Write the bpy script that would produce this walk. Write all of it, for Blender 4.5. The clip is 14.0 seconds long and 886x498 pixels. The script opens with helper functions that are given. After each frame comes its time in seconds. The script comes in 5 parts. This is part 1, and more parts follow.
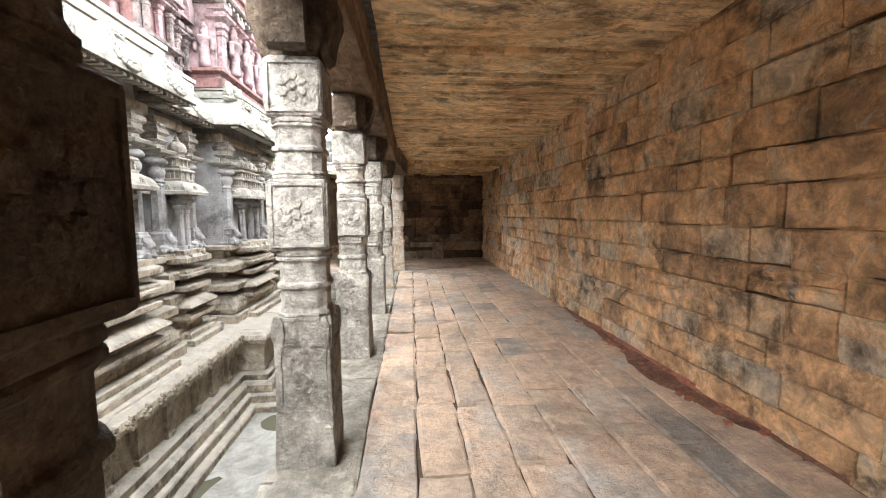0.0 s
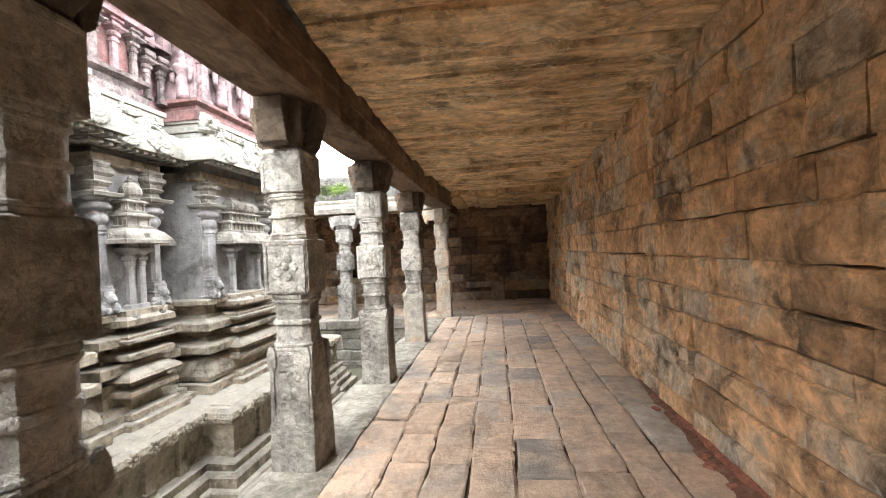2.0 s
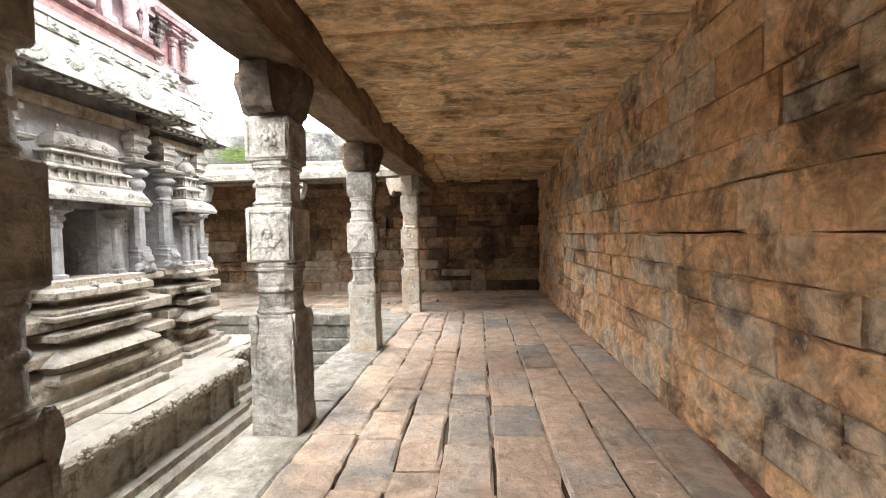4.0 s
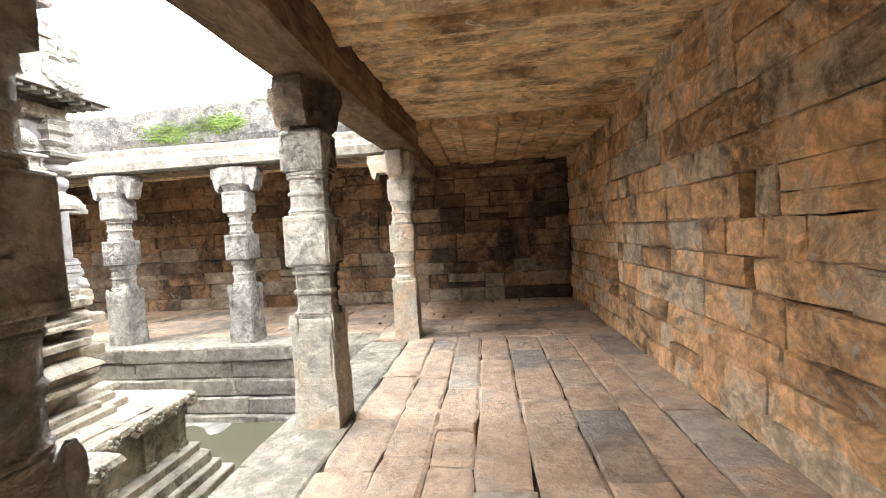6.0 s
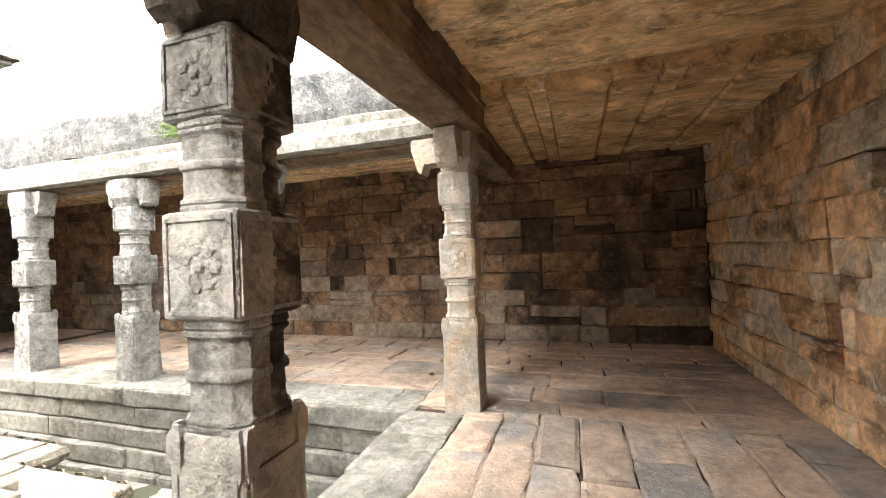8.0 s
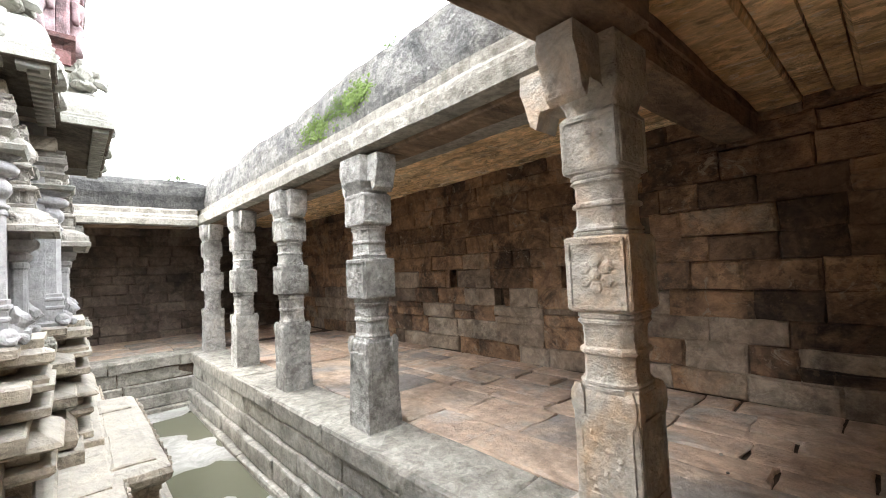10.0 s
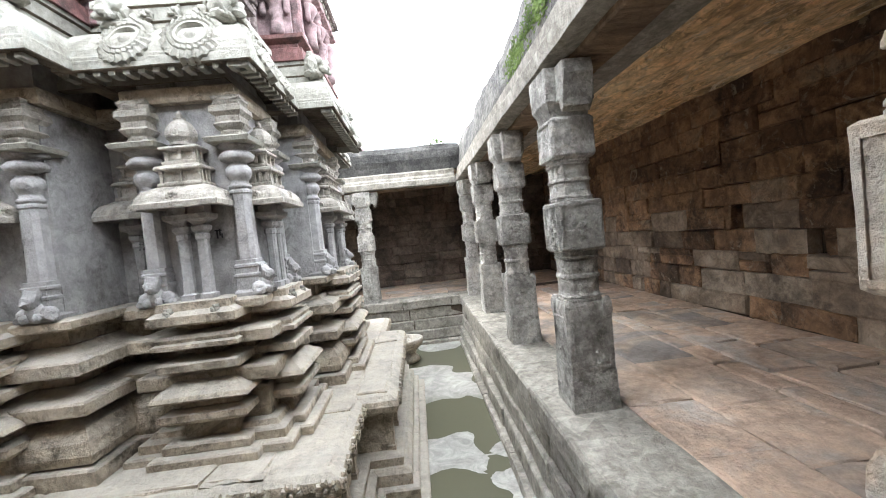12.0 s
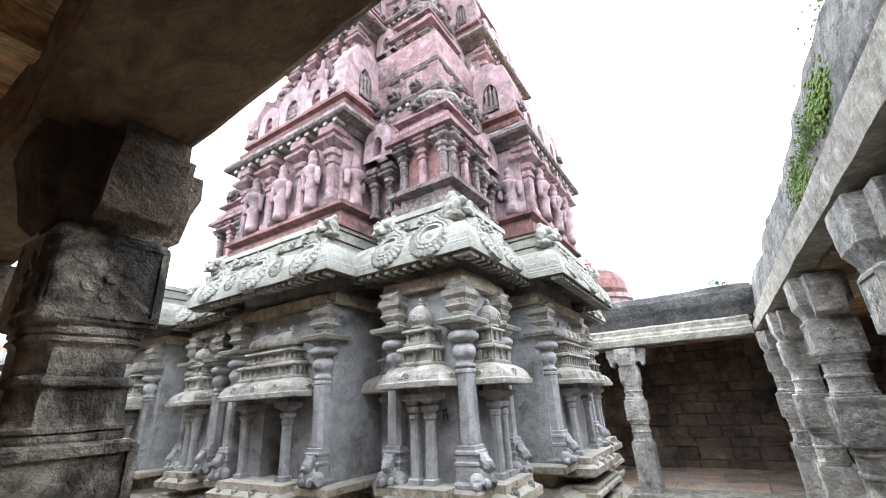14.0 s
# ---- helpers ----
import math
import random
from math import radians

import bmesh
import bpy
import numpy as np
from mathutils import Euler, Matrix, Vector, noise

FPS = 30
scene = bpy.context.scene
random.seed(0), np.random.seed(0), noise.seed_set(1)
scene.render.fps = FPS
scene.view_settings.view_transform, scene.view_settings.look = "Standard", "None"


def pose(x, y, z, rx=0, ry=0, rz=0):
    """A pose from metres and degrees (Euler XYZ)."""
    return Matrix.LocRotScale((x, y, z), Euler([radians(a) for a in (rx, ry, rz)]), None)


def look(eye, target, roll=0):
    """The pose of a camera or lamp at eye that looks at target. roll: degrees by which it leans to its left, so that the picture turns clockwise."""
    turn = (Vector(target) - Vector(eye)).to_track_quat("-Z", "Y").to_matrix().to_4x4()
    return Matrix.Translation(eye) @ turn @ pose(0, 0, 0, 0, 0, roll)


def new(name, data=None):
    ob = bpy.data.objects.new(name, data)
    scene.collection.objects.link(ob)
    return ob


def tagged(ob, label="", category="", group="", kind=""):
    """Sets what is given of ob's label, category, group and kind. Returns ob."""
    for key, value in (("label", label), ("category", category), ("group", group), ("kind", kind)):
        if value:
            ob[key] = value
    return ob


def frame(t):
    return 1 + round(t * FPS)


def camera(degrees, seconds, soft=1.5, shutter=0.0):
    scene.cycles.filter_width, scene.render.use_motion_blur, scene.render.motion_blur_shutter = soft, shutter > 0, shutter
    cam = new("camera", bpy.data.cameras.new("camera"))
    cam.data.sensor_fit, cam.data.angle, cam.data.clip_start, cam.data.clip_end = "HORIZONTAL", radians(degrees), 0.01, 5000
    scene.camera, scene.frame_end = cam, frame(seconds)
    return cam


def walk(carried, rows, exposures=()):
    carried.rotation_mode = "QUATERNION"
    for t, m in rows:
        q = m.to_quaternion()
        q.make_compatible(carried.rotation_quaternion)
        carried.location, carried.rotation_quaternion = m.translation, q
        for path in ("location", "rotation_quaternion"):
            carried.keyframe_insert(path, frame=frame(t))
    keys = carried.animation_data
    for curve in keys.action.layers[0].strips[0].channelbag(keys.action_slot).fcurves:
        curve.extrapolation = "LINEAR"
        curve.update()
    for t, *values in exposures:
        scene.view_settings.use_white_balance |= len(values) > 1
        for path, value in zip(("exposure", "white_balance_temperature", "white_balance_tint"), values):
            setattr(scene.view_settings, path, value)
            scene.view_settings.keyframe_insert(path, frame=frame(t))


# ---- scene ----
cam = camera(93.9, 14.0, soft=1.0)
PATH = [
    (0, (-0.023, -0.016, 1.542), (0.128, 1.97, 1.366), -0.5),
    (0.5, (0.242, 0.253, 1.529), (0.215, 2.25, 1.407), -1.0),
    (1, (0.526, 0.677, 1.602), (0.665, 2.673, 1.627), -4.4),
    (1.5, (0.781, 1.046, 1.566), (0.692, 3.043, 1.648), -0.5),
    (2, (0.884, 1.459, 1.576), (0.629, 3.442, 1.577), -2.7),
    (2.5, (0.88, 1.959, 1.571), (0.775, 3.955, 1.503), -3.6),
    (2.7, (0.897, 2.096, 1.55), (0.85, 4.093, 1.461), -4.3),
    (4.8, (0.808, 4.375, 1.429), (0.567, 6.36, 1.365), 0.1),
    (5, (0.773, 4.591, 1.427), (0.595, 6.582, 1.344), -2.3),
    (5.5, (0.768, 5.056, 1.411), (0.696, 7.052, 1.301), -2.7),
    (6, (0.753, 5.529, 1.435), (0.54, 7.516, 1.35), -3.1),
    (6.5, (0.642, 5.995, 1.461), (0.429, 7.983, 1.405), -4.9),
    (7, (0.648, 6.451, 1.413), (0.41, 8.436, 1.401), -4.6),
    (7.2, (0.643, 6.617, 1.415), (0.271, 8.582, 1.421), -3.4),
    (9.3, (0.661, 8.607, 1.456), (-0.112, 10.451, 1.454), -4.6),
    (9.5, (0.635, 8.752, 1.456), (-0.245, 10.548, 1.464), -6.7),
    (10, (0.615, 9.099, 1.443), (-0.87, 10.436, 1.529), -2.7),
    (10.5, (0.505, 9.389, 1.443), (-1.258, 10.333, 1.468), -4.6),
    (11, (0.404, 9.598, 1.459), (-1.478, 10.274, 1.456), -6.7),
    (11.5, (0.359, 9.831, 1.445), (-1.635, 9.971, 1.492), -3.9),
    (12, (0.304, 10.021, 1.417), (-1.691, 10.145, 1.339), -6.0),
    (12.5, (0.088, 10.133, 1.454), (-1.909, 10.229, 1.435), -6.2),
    (13, (-0.067, 10.179, 1.542), (-2.002, 9.756, 1.818), -4.8),
    (13.5, (-0.098, 10.3, 1.606), (-1.799, 9.428, 2.197), -2.4),
    (14, (-0.075, 10.358, 1.662), (-1.672, 9.376, 2.359), -3.1),
]
walk(cam, [(t, look(eye, target, roll)) for t, eye, target, roll in PATH], [(0.0, 3.2, 6600, 10), (2.0, 3.2, 6600, 10), (2.7, 3.2, 6600, 10), (5.5, 3.6, 6800, 10), (7.0, 3.58, 6800, 10), (9.5, 3.5, 6700, 10), (10.5, 2.8, 6300, 10), (12.5, 2.72, 6300, 10), (13.0, 2.55, 6100, 10), (14.0, 2.4, 6050, 10)])

# ---- world, sun ----
world = bpy.data.worlds.new("overcast_sky")
scene.world = world
world.use_nodes = True
wn, wl = world.node_tree.nodes, world.node_tree.links
wn.clear()
sky = wn.new("ShaderNodeTexSky")
sky.sky_type, sky.sun_disc = "NISHITA", False
sky.sun_elevation, sky.sun_rotation = radians(43), radians(218)
haze = wn.new("ShaderNodeMix")
haze.data_type = "RGBA"
haze.inputs[0].default_value = 0.8
haze.inputs[7].default_value = (13.0, 13.4, 14.0, 1)
wbg, wout = wn.new("ShaderNodeBackground"), wn.new("ShaderNodeOutputWorld")
wbg.inputs[1].default_value = 0.135
wl.new(sky.outputs[0], haze.inputs[6])
wl.new(haze.outputs[2], wbg.inputs[0])
wl.new(wbg.outputs[0], wout.inputs[0])
sun = new("sun", bpy.data.lights.new("sun", "SUN"))
sun.data.energy, sun.data.angle, sun.data.color = 0.8, radians(40), (1.0, 0.97, 0.93)
# the brightest part of the clouds: south-west, 43 degrees high
SUN_AZ, SUN_EL = radians(218), radians(43)
sun.matrix_world = look((0, 0, 0), (-math.cos(SUN_EL) * math.sin(SUN_AZ), -math.cos(SUN_EL) * math.cos(SUN_AZ), -math.sin(SUN_EL)))


# ---- materials ----
def stone(name, colours, scale=2.0, grain=40.0, rough=0.85, bump=0.35, vary=0.5, stain=(0.03, 0.025, 0.02), stains=0.35, stretch=(1, 1, 1), top=None, vein=None, mottle=0.6, crisp=0.0):
    """A weathered stone: colours mixed by broad noise and by piece, fine grain, dark stains and relief."""
    m = bpy.data.materials.new(name)
    m.use_nodes = True
    n, l = m.node_tree.nodes, m.node_tree.links
    bsdf = n["Principled BSDF"]
    geo, info = n.new("ShaderNodeNewGeometry"), n.new("ShaderNodeObjectInfo")
    mapping = n.new("ShaderNodeMapping")
    mapping.inputs["Scale"].default_value = stretch
    l.new(geo.outputs["Position"], mapping.inputs[0])

    def tex(s, detail=4.0, rough_=0.6, distort=0.0):
        t = n.new("ShaderNodeTexNoise")
        t.inputs["Scale"].default_value, t.inputs["Detail"].default_value = s, detail
        t.inputs["Roughness"].default_value, t.inputs["Distortion"].default_value = rough_, distort
        l.new(mapping.outputs[0], t.inputs["Vector"])
        return t.outputs["Fac"]

    def math_(op, a, b, c=None):
        t = n.new("ShaderNodeMath")
        t.operation = op
        for k, v in enumerate((a, b) if c is None else (a, b, c)):
            if isinstance(v, (int, float)):
                t.inputs[k].default_value = v
            else:
                l.new(v, t.inputs[k])
        return t.outputs[0]

    def ramp(fac, lo, hi):
        t = n.new("ShaderNodeMapRange")
        t.interpolation_type = "SMOOTHSTEP"
        t.inputs["From Min"].default_value, t.inputs["From Max"].default_value = lo, hi
        l.new(fac, t.inputs["Value"])
        return t.outputs["Result"]

    def mix(fac, a, b, blend="MIX"):
        t = n.new("ShaderNodeMix")
        t.data_type, t.blend_type = "RGBA", blend
        for k, v in ((0, fac), (6, a), (7, b)):
            if isinstance(v, (int, float)):
                t.inputs[k].default_value = v
            elif isinstance(v, tuple):
                t.inputs[k].default_value = (*v, 1)
            else:
                l.new(v, t.inputs[k])
        return t.outputs[2]

    broad = tex(scale, 5.0, 0.62, 0.6)
    pick = math_("MULTIPLY_ADD", info.outputs["Random"], vary, math_("MULTIPLY_ADD", broad, 1.9, -0.45 - vary / 2))
    cr = n.new("ShaderNodeValToRGB")
    e = cr.color_ramp.elements
    e[0].position, e[0].color = 0.0, (*colours[0], 1)
    e[1].position, e[1].color = 1.0, (*colours[-1], 1)
    for k, c in enumerate(colours[1:-1]):
        x = e.new((k + 1) / (len(colours) - 1))
        x.color = (*c, 1)
    l.new(pick, cr.inputs[0])
    fine = tex(grain, 3.0, 0.7)
    col = mix(0.36, cr.outputs[0], mix(fine, (0.45, 0.44, 0.42), (1.45, 1.44, 1.42)), "MULTIPLY")
    col = mix(mottle, col, mix(ramp(tex(scale * 4.2, 6.0, 0.72, 0.8), 0.28, 0.74), (0.48, 0.47, 0.46), (1.8, 1.77, 1.72)), "MULTIPLY")
    dirt = math_("MULTIPLY", ramp(tex(scale * 0.55 + 0.3, 7.0, 0.68, 1.0), 0.48, 0.64), ramp(tex(scale * 3.1, 5.0, 0.7), 0.32, 0.6))
    col = mix(math_("MULTIPLY", dirt, stains), col, stain)
    if crisp:
        c = math_("MULTIPLY", ramp(tex(scale * 5.5, 7.0, 0.74, 0.5), 0.5, 0.57), ramp(tex(scale * 1.3, 4.0, 0.6), 0.35, 0.6))
        col = mix(math_("MULTIPLY", c, crisp), col, stain)
        col = mix(math_("MULTIPLY", ramp(tex(scale * 6.3, 6.0, 0.7, 0.3), 0.58, 0.63), crisp * 0.6), col, tuple(min(0.62, v * 1.3) for v in colours[-1]))
    if vein:
        v = ramp(tex(scale * 1.7, 6.0, 0.7, 2.0), 0.6, 0.66)
        col = mix(math_("MULTIPLY", v, 0.7), col, vein)
    if top:
        sep = n.new("ShaderNodeSeparateXYZ")
        l.new(geo.outputs["Normal"], sep.inputs[0])
        up = ramp(sep.outputs[2], 0.35, 0.9)
        col = mix(math_("MULTIPLY", up, math_("MULTIPLY_ADD", tex(scale * 2.2, 5.0), 0.9, 0.2)), col, top)
    l.new(col, bsdf.inputs["Base Color"])
    l.new(math_("MULTIPLY_ADD", broad, 0.25, rough - 0.12), bsdf.inputs["Roughness"])
    bsdf.inputs["Specular IOR Level"].default_value = 0.3
    height = math_("ADD", math_("MULTIPLY", tex(scale * 4.5, 8.0, 0.68), 1.0), math_("MULTIPLY", fine, 0.10))
    b = n.new("ShaderNodeBump")
    b.inputs["Strength"].default_value, b.inputs["Distance"].default_value = min(bump, 1.0), 0.05 * max(bump, 1.0)
    l.new(height, b.inputs["Height"])
    l.new(b.outputs[0], bsdf.inputs["Normal"])
    return m


M_WALL = stone("wall_stone", [(0.25, 0.17, 0.105), (0.56, 0.34, 0.185), (0.70, 0.45, 0.25), (0.58, 0.47, 0.345), (0.42, 0.365, 0.295)], 1.7, 45, 0.88, 0.9, 0.7, (0.085, 0.06, 0.043), 0.9, vein=(0.50, 0.46, 0.39), mottle=0.65, crisp=0.35)
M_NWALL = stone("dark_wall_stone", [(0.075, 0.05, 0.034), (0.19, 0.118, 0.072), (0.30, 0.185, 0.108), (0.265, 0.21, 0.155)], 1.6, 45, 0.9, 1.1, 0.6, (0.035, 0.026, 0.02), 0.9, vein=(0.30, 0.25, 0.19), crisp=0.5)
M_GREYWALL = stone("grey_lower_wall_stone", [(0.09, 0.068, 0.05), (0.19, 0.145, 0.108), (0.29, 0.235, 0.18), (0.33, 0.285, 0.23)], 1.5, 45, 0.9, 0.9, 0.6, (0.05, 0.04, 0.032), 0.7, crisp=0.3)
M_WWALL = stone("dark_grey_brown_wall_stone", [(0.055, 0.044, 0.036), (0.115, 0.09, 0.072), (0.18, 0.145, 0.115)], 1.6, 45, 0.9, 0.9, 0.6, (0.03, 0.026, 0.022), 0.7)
M_SHADEWALL = stone("shade_dark_wall_stone", [(0.04, 0.029, 0.021), (0.10, 0.066, 0.045), (0.20, 0.13, 0.082)], 1.6, 45, 0.92, 1.1, 0.6, (0.015, 0.012, 0.010), 0.8, crisp=0.4)
M_JOINT = stone("wall_joint", [(0.05, 0.035, 0.025), (0.10, 0.075, 0.05)], 3, 50, 0.95, 0.3, 0.0)
M_FLOOR = stone("floor_stone", [(0.27, 0.252, 0.235), (0.45, 0.36, 0.285), (0.54, 0.405, 0.305), (0.43, 0.395, 0.355)], 1.5, 60, 0.8, 1, 0.8, (0.15, 0.11, 0.08), 0.5, mottle=0.35, crisp=0.25)
M_EDGE = stone("edge_stone", [(0.17, 0.16, 0.14), (0.275, 0.26, 0.225), (0.335, 0.315, 0.275)], 1.8, 60, 0.85, 0.9, 0.5, (0.09, 0.08, 0.06), 0.65, crisp=0.4)
M_FDIRT = stone("floor_dirt", [(0.06, 0.045, 0.035), (0.12, 0.09, 0.065)], 5, 60, 0.95, 0.3, 0.0)
M_CEIL = stone("ceiling_stone", [(0.40, 0.265, 0.15), (0.62, 0.42, 0.225), (0.80, 0.60, 0.36), (0.76, 0.62, 0.43)], 1.3, 26, 0.9, 1.0, 0.3, (0.055, 0.038, 0.026), 0.7, (0.8, 1.5, 1.0), vein=(0.84, 0.74, 0.58), mottle=0.6, crisp=0.5)
M_BEAM = stone("beam_stone", [(0.085, 0.062, 0.044), (0.20, 0.14, 0.094), (0.30, 0.22, 0.15)], 1.6, 40, 0.9, 1.2, 0.3, (0.04, 0.03, 0.024), 0.75, (1.5, 0.7, 1.2))
M_COL = stone("pillar_stone", [(0.14, 0.134, 0.122), (0.31, 0.30, 0.275), (0.45, 0.437, 0.405), (0.48, 0.45, 0.395)], 2.8, 55, 0.88, 1.3, 0.4, (0.07, 0.062, 0.05), 0.6, mottle=0.5, crisp=0.4)
M_COLDARK = stone("shaded_pillar_stone", [(0.05, 0.038, 0.028), (0.12, 0.09, 0.065), (0.22, 0.17, 0.125)], 2.6, 50, 0.9, 1.6, 0.3, (0.02, 0.018, 0.015), 0.8)
M_COLSHADE = stone("shade_streaked_pillar_stone", [(0.02, 0.018, 0.016), (0.035, 0.03, 0.026), (0.075, 0.064, 0.052), (0.42, 0.37, 0.30), (0.46, 0.41, 0.33)], 3.0, 50, 0.9, 1.5, 0.0, (0.016, 0.015, 0.014), 0.9)
M_COLORANGE = stone("ochre_pillar_stone", [(0.34, 0.335, 0.315), (0.47, 0.44, 0.385), (0.54, 0.38, 0.24)], 2.2, 55, 0.88, 1.2, 0.3, (0.09, 0.08, 0.07), 0.35, mottle=0.35, crisp=0.2)
M_BASE = stone("shrine_base_stone", [(0.25, 0.213, 0.165), (0.385, 0.332, 0.258), (0.455, 0.398, 0.315), (0.40, 0.368, 0.316)], 2.2, 55, 0.87, 0.8, 0.3, (0.04, 0.033, 0.024), 0.75, top=(0.34, 0.32, 0.28), mottle=0.4, crisp=0.45)
M_SHRINE = stone("shrine_wall_stone", [(0.22, 0.218, 0.216), (0.35, 0.347, 0.345), (0.44, 0.43, 0.424)], 1.9, 55, 0.85, 0.5, 0.25, (0.05, 0.045, 0.037), 0.7, mottle=0.3, crisp=0.2)
M_CARVED = stone("carved_niche_stone", [(0.205, 0.19, 0.165), (0.325, 0.305, 0.268), (0.40, 0.378, 0.335), (0.35, 0.345, 0.325)], 2.2, 55, 0.87, 0.7, 0.3, (0.05, 0.043, 0.034), 0.75, mottle=0.4, crisp=0.35)
M_EAVE = stone("lichened_eave_stone", [(0.19, 0.183, 0.158), (0.265, 0.26, 0.228), (0.31, 0.304, 0.266), (0.262, 0.282, 0.265)], 2.8, 60, 0.87, 0.6, 0.3, (0.10, 0.09, 0.07), 0.5, mottle=0.25, crisp=0.2)
M_PINK = stone("pink_stucco", [(0.13, 0.075, 0.078), (0.205, 0.122, 0.127), (0.25, 0.165, 0.172), (0.205, 0.18, 0.182)], 2.4, 60, 0.85, 0.6, 0.35, (0.045, 0.036, 0.036), 0.9, crisp=0.5)
M_PALEPINK = stone("pale_pink_stucco", [(0.19, 0.125, 0.13), (0.255, 0.18, 0.188), (0.28, 0.23, 0.238)], 1.8, 60, 0.85, 0.4, 0.2, (0.07, 0.055, 0.052), 0.75, crisp=0.35)
M_RED = stone("red_stucco", [(0.10, 0.048, 0.045), (0.16, 0.08, 0.076), (0.19, 0.118, 0.112)], 2.4, 60, 0.85, 0.6, 0.25, (0.04, 0.03, 0.027), 0.85, crisp=0.4)
M_SOFFIT = stone("shaded_soffit_stone", [(0.07, 0.058, 0.045), (0.13, 0.108, 0.083), (0.19, 0.16, 0.125)], 2.4, 55, 0.9, 0.8, 0.2, (0.03, 0.026, 0.02), 0.7)
M_GREYSTUCCO = stone("grey_weathered_stucco", [(0.09, 0.074, 0.07), (0.18, 0.145, 0.14), (0.28, 0.23, 0.222)], 3.4, 55, 0.9, 1.2, 0.4, (0.03, 0.027, 0.027), 0.85, crisp=0.5)
M_PARAPET = stone("parapet_masonry", [(0.075, 0.074, 0.07), (0.15, 0.146, 0.135), (0.23, 0.223, 0.203)], 1.6, 40, 0.92, 1.7, 0.2, (0.035, 0.036, 0.035), 0.9, crisp=0.6)
M_BLACKTOP = stone("black_lichened_plaster", [(0.03, 0.03, 0.029), (0.065, 0.064, 0.06), (0.14, 0.136, 0.125)], 1.8, 40, 0.92, 1.4, 0.2, (0.02, 0.02, 0.02), 0.8, crisp=0.3)
M_COURT = stone("wet_court_paving", [(0.17, 0.165, 0.145), (0.26, 0.255, 0.235), (0.33, 0.32, 0.295)], 1.0, 60, 0.55, 0.15, 0.0, (0.10, 0.10, 0.075), 0.6)
M_REDEARTH = stone("red_earth", [(0.13, 0.07, 0.05), (0.20, 0.10, 0.07), (0.27, 0.17, 0.12)], 4, 60, 0.95, 1.0, 0.0, (0.06, 0.045, 0.035), 0.6)
M_BRICK = stone("red_brick", [(0.26, 0.10, 0.07), (0.36, 0.16, 0.11)], 6, 60, 0.9, 0.5, 0.5)


def plain(name, colour, rough=0.8, spread=0.35, scale=25.0):
    m = bpy.data.materials.new(name)
    m.use_nodes = True
    n, l = m.node_tree.nodes, m.node_tree.links
    bsdf = n["Principled BSDF"]
    t, cr = n.new("ShaderNodeTexNoise"), n.new("ShaderNodeValToRGB")
    t.inputs["Scale"].default_value, t.inputs["Detail"].default_value = scale, 4
    g = n.new("ShaderNodeNewGeometry")
    l.new(g.outputs["Position"], t.inputs["Vector"])
    cr.color_ramp.elements[0].color = (*[c * (1 - spread) for c in colour], 1)
    cr.color_ramp.elements[1].color = (*[c * (1 + spread) for c in colour], 1)
    l.new(t.outputs["Fac"], cr.inputs[0])
    l.new(cr.outputs[0], bsdf.inputs["Base Color"])
    bsdf.inputs["Roughness"].default_value = rough
    return m


M_MOSS = plain("moss", (0.10, 0.15, 0.03), 0.95, 0.5, 12)
M_LEAF = plain("weed_leaf", (0.085, 0.135, 0.03), 0.7, 0.4, 9)
M_BLACK = plain("black_scrawl", (0.02, 0.02, 0.025), 0.8, 0.2)
M_WATER = bpy.data.materials.new("shallow_green_water")
M_WATER.use_nodes = True
_w = M_WATER.node_tree.nodes["Principled BSDF"]
_w.inputs["Base Color"].default_value = (0.10, 0.098, 0.066, 1)
_w.inputs["Roughness"].default_value = 0.06
_w.inputs["IOR"].default_value = 1.33


# ---- mesh helpers ----
def part(name, bm, material, parent=None, label="", smooth=False):
    """Links a bmesh as one mesh object under a thing or a part."""
    me = bpy.data.meshes.new(name)
    bm.normal_update()
    bm.to_mesh(me)
    bm.free()
    me.materials.append(material)
    if smooth:
        me.polygons.foreach_set("use_smooth", [True] * len(me.polygons))
    ob = new(name, me)
    if parent is not None:
        ob.parent = parent
    if label:
        ob["label"] = label
    return ob


def thing(name, label, category, at=(0, 0, 0), group="", kind="", turn=0.0):
    ob = new(name)
    ob.matrix_basis = pose(*at, 0, 0, turn)
    return tagged(ob, label, category, group, kind)


def link_part(name, me, parent, m, label=""):
    ob = new(name, me)
    ob.parent = parent
    ob.matrix_basis = m
    if label:
        ob["label"] = label
    return ob


def mesh_of(bm, name, material, smooth=False):
    me = bpy.data.meshes.new(name)
    bm.normal_update()
    bm.to_mesh(me)
    bm.free()
    me.materials.append(material)
    if smooth:
        me.polygons.foreach_set("use_smooth", [True] * len(me.polygons))
    return me


def rings(bm, loops, cap=True):
    """Skins a stack of vertex loops of equal count."""
    rows = [[bm.verts.new(p) for p in loop] for loop in loops]
    n = len(rows[0])
    for a, b in zip(rows, rows[1:]):
        for k in range(n):
            bm.faces.new((a[k], a[(k + 1) % n], b[(k + 1) % n], b[k]))
    if cap:
        bm.faces.new(rows[0][::-1])
        bm.faces.new(rows[-1])
    return bm


def rect_loft(bm, x0, x1, y0, y1, profile, cap=True):
    """A rectangular block whose outline follows a moulding: profile rows are (outset, z)."""
    return rings(bm, [[(x0 - d, y0 - d, z), (x1 + d, y0 - d, z), (x1 + d, y1 + d, z), (x0 - d, y1 + d, z)] for d, z in profile], cap)


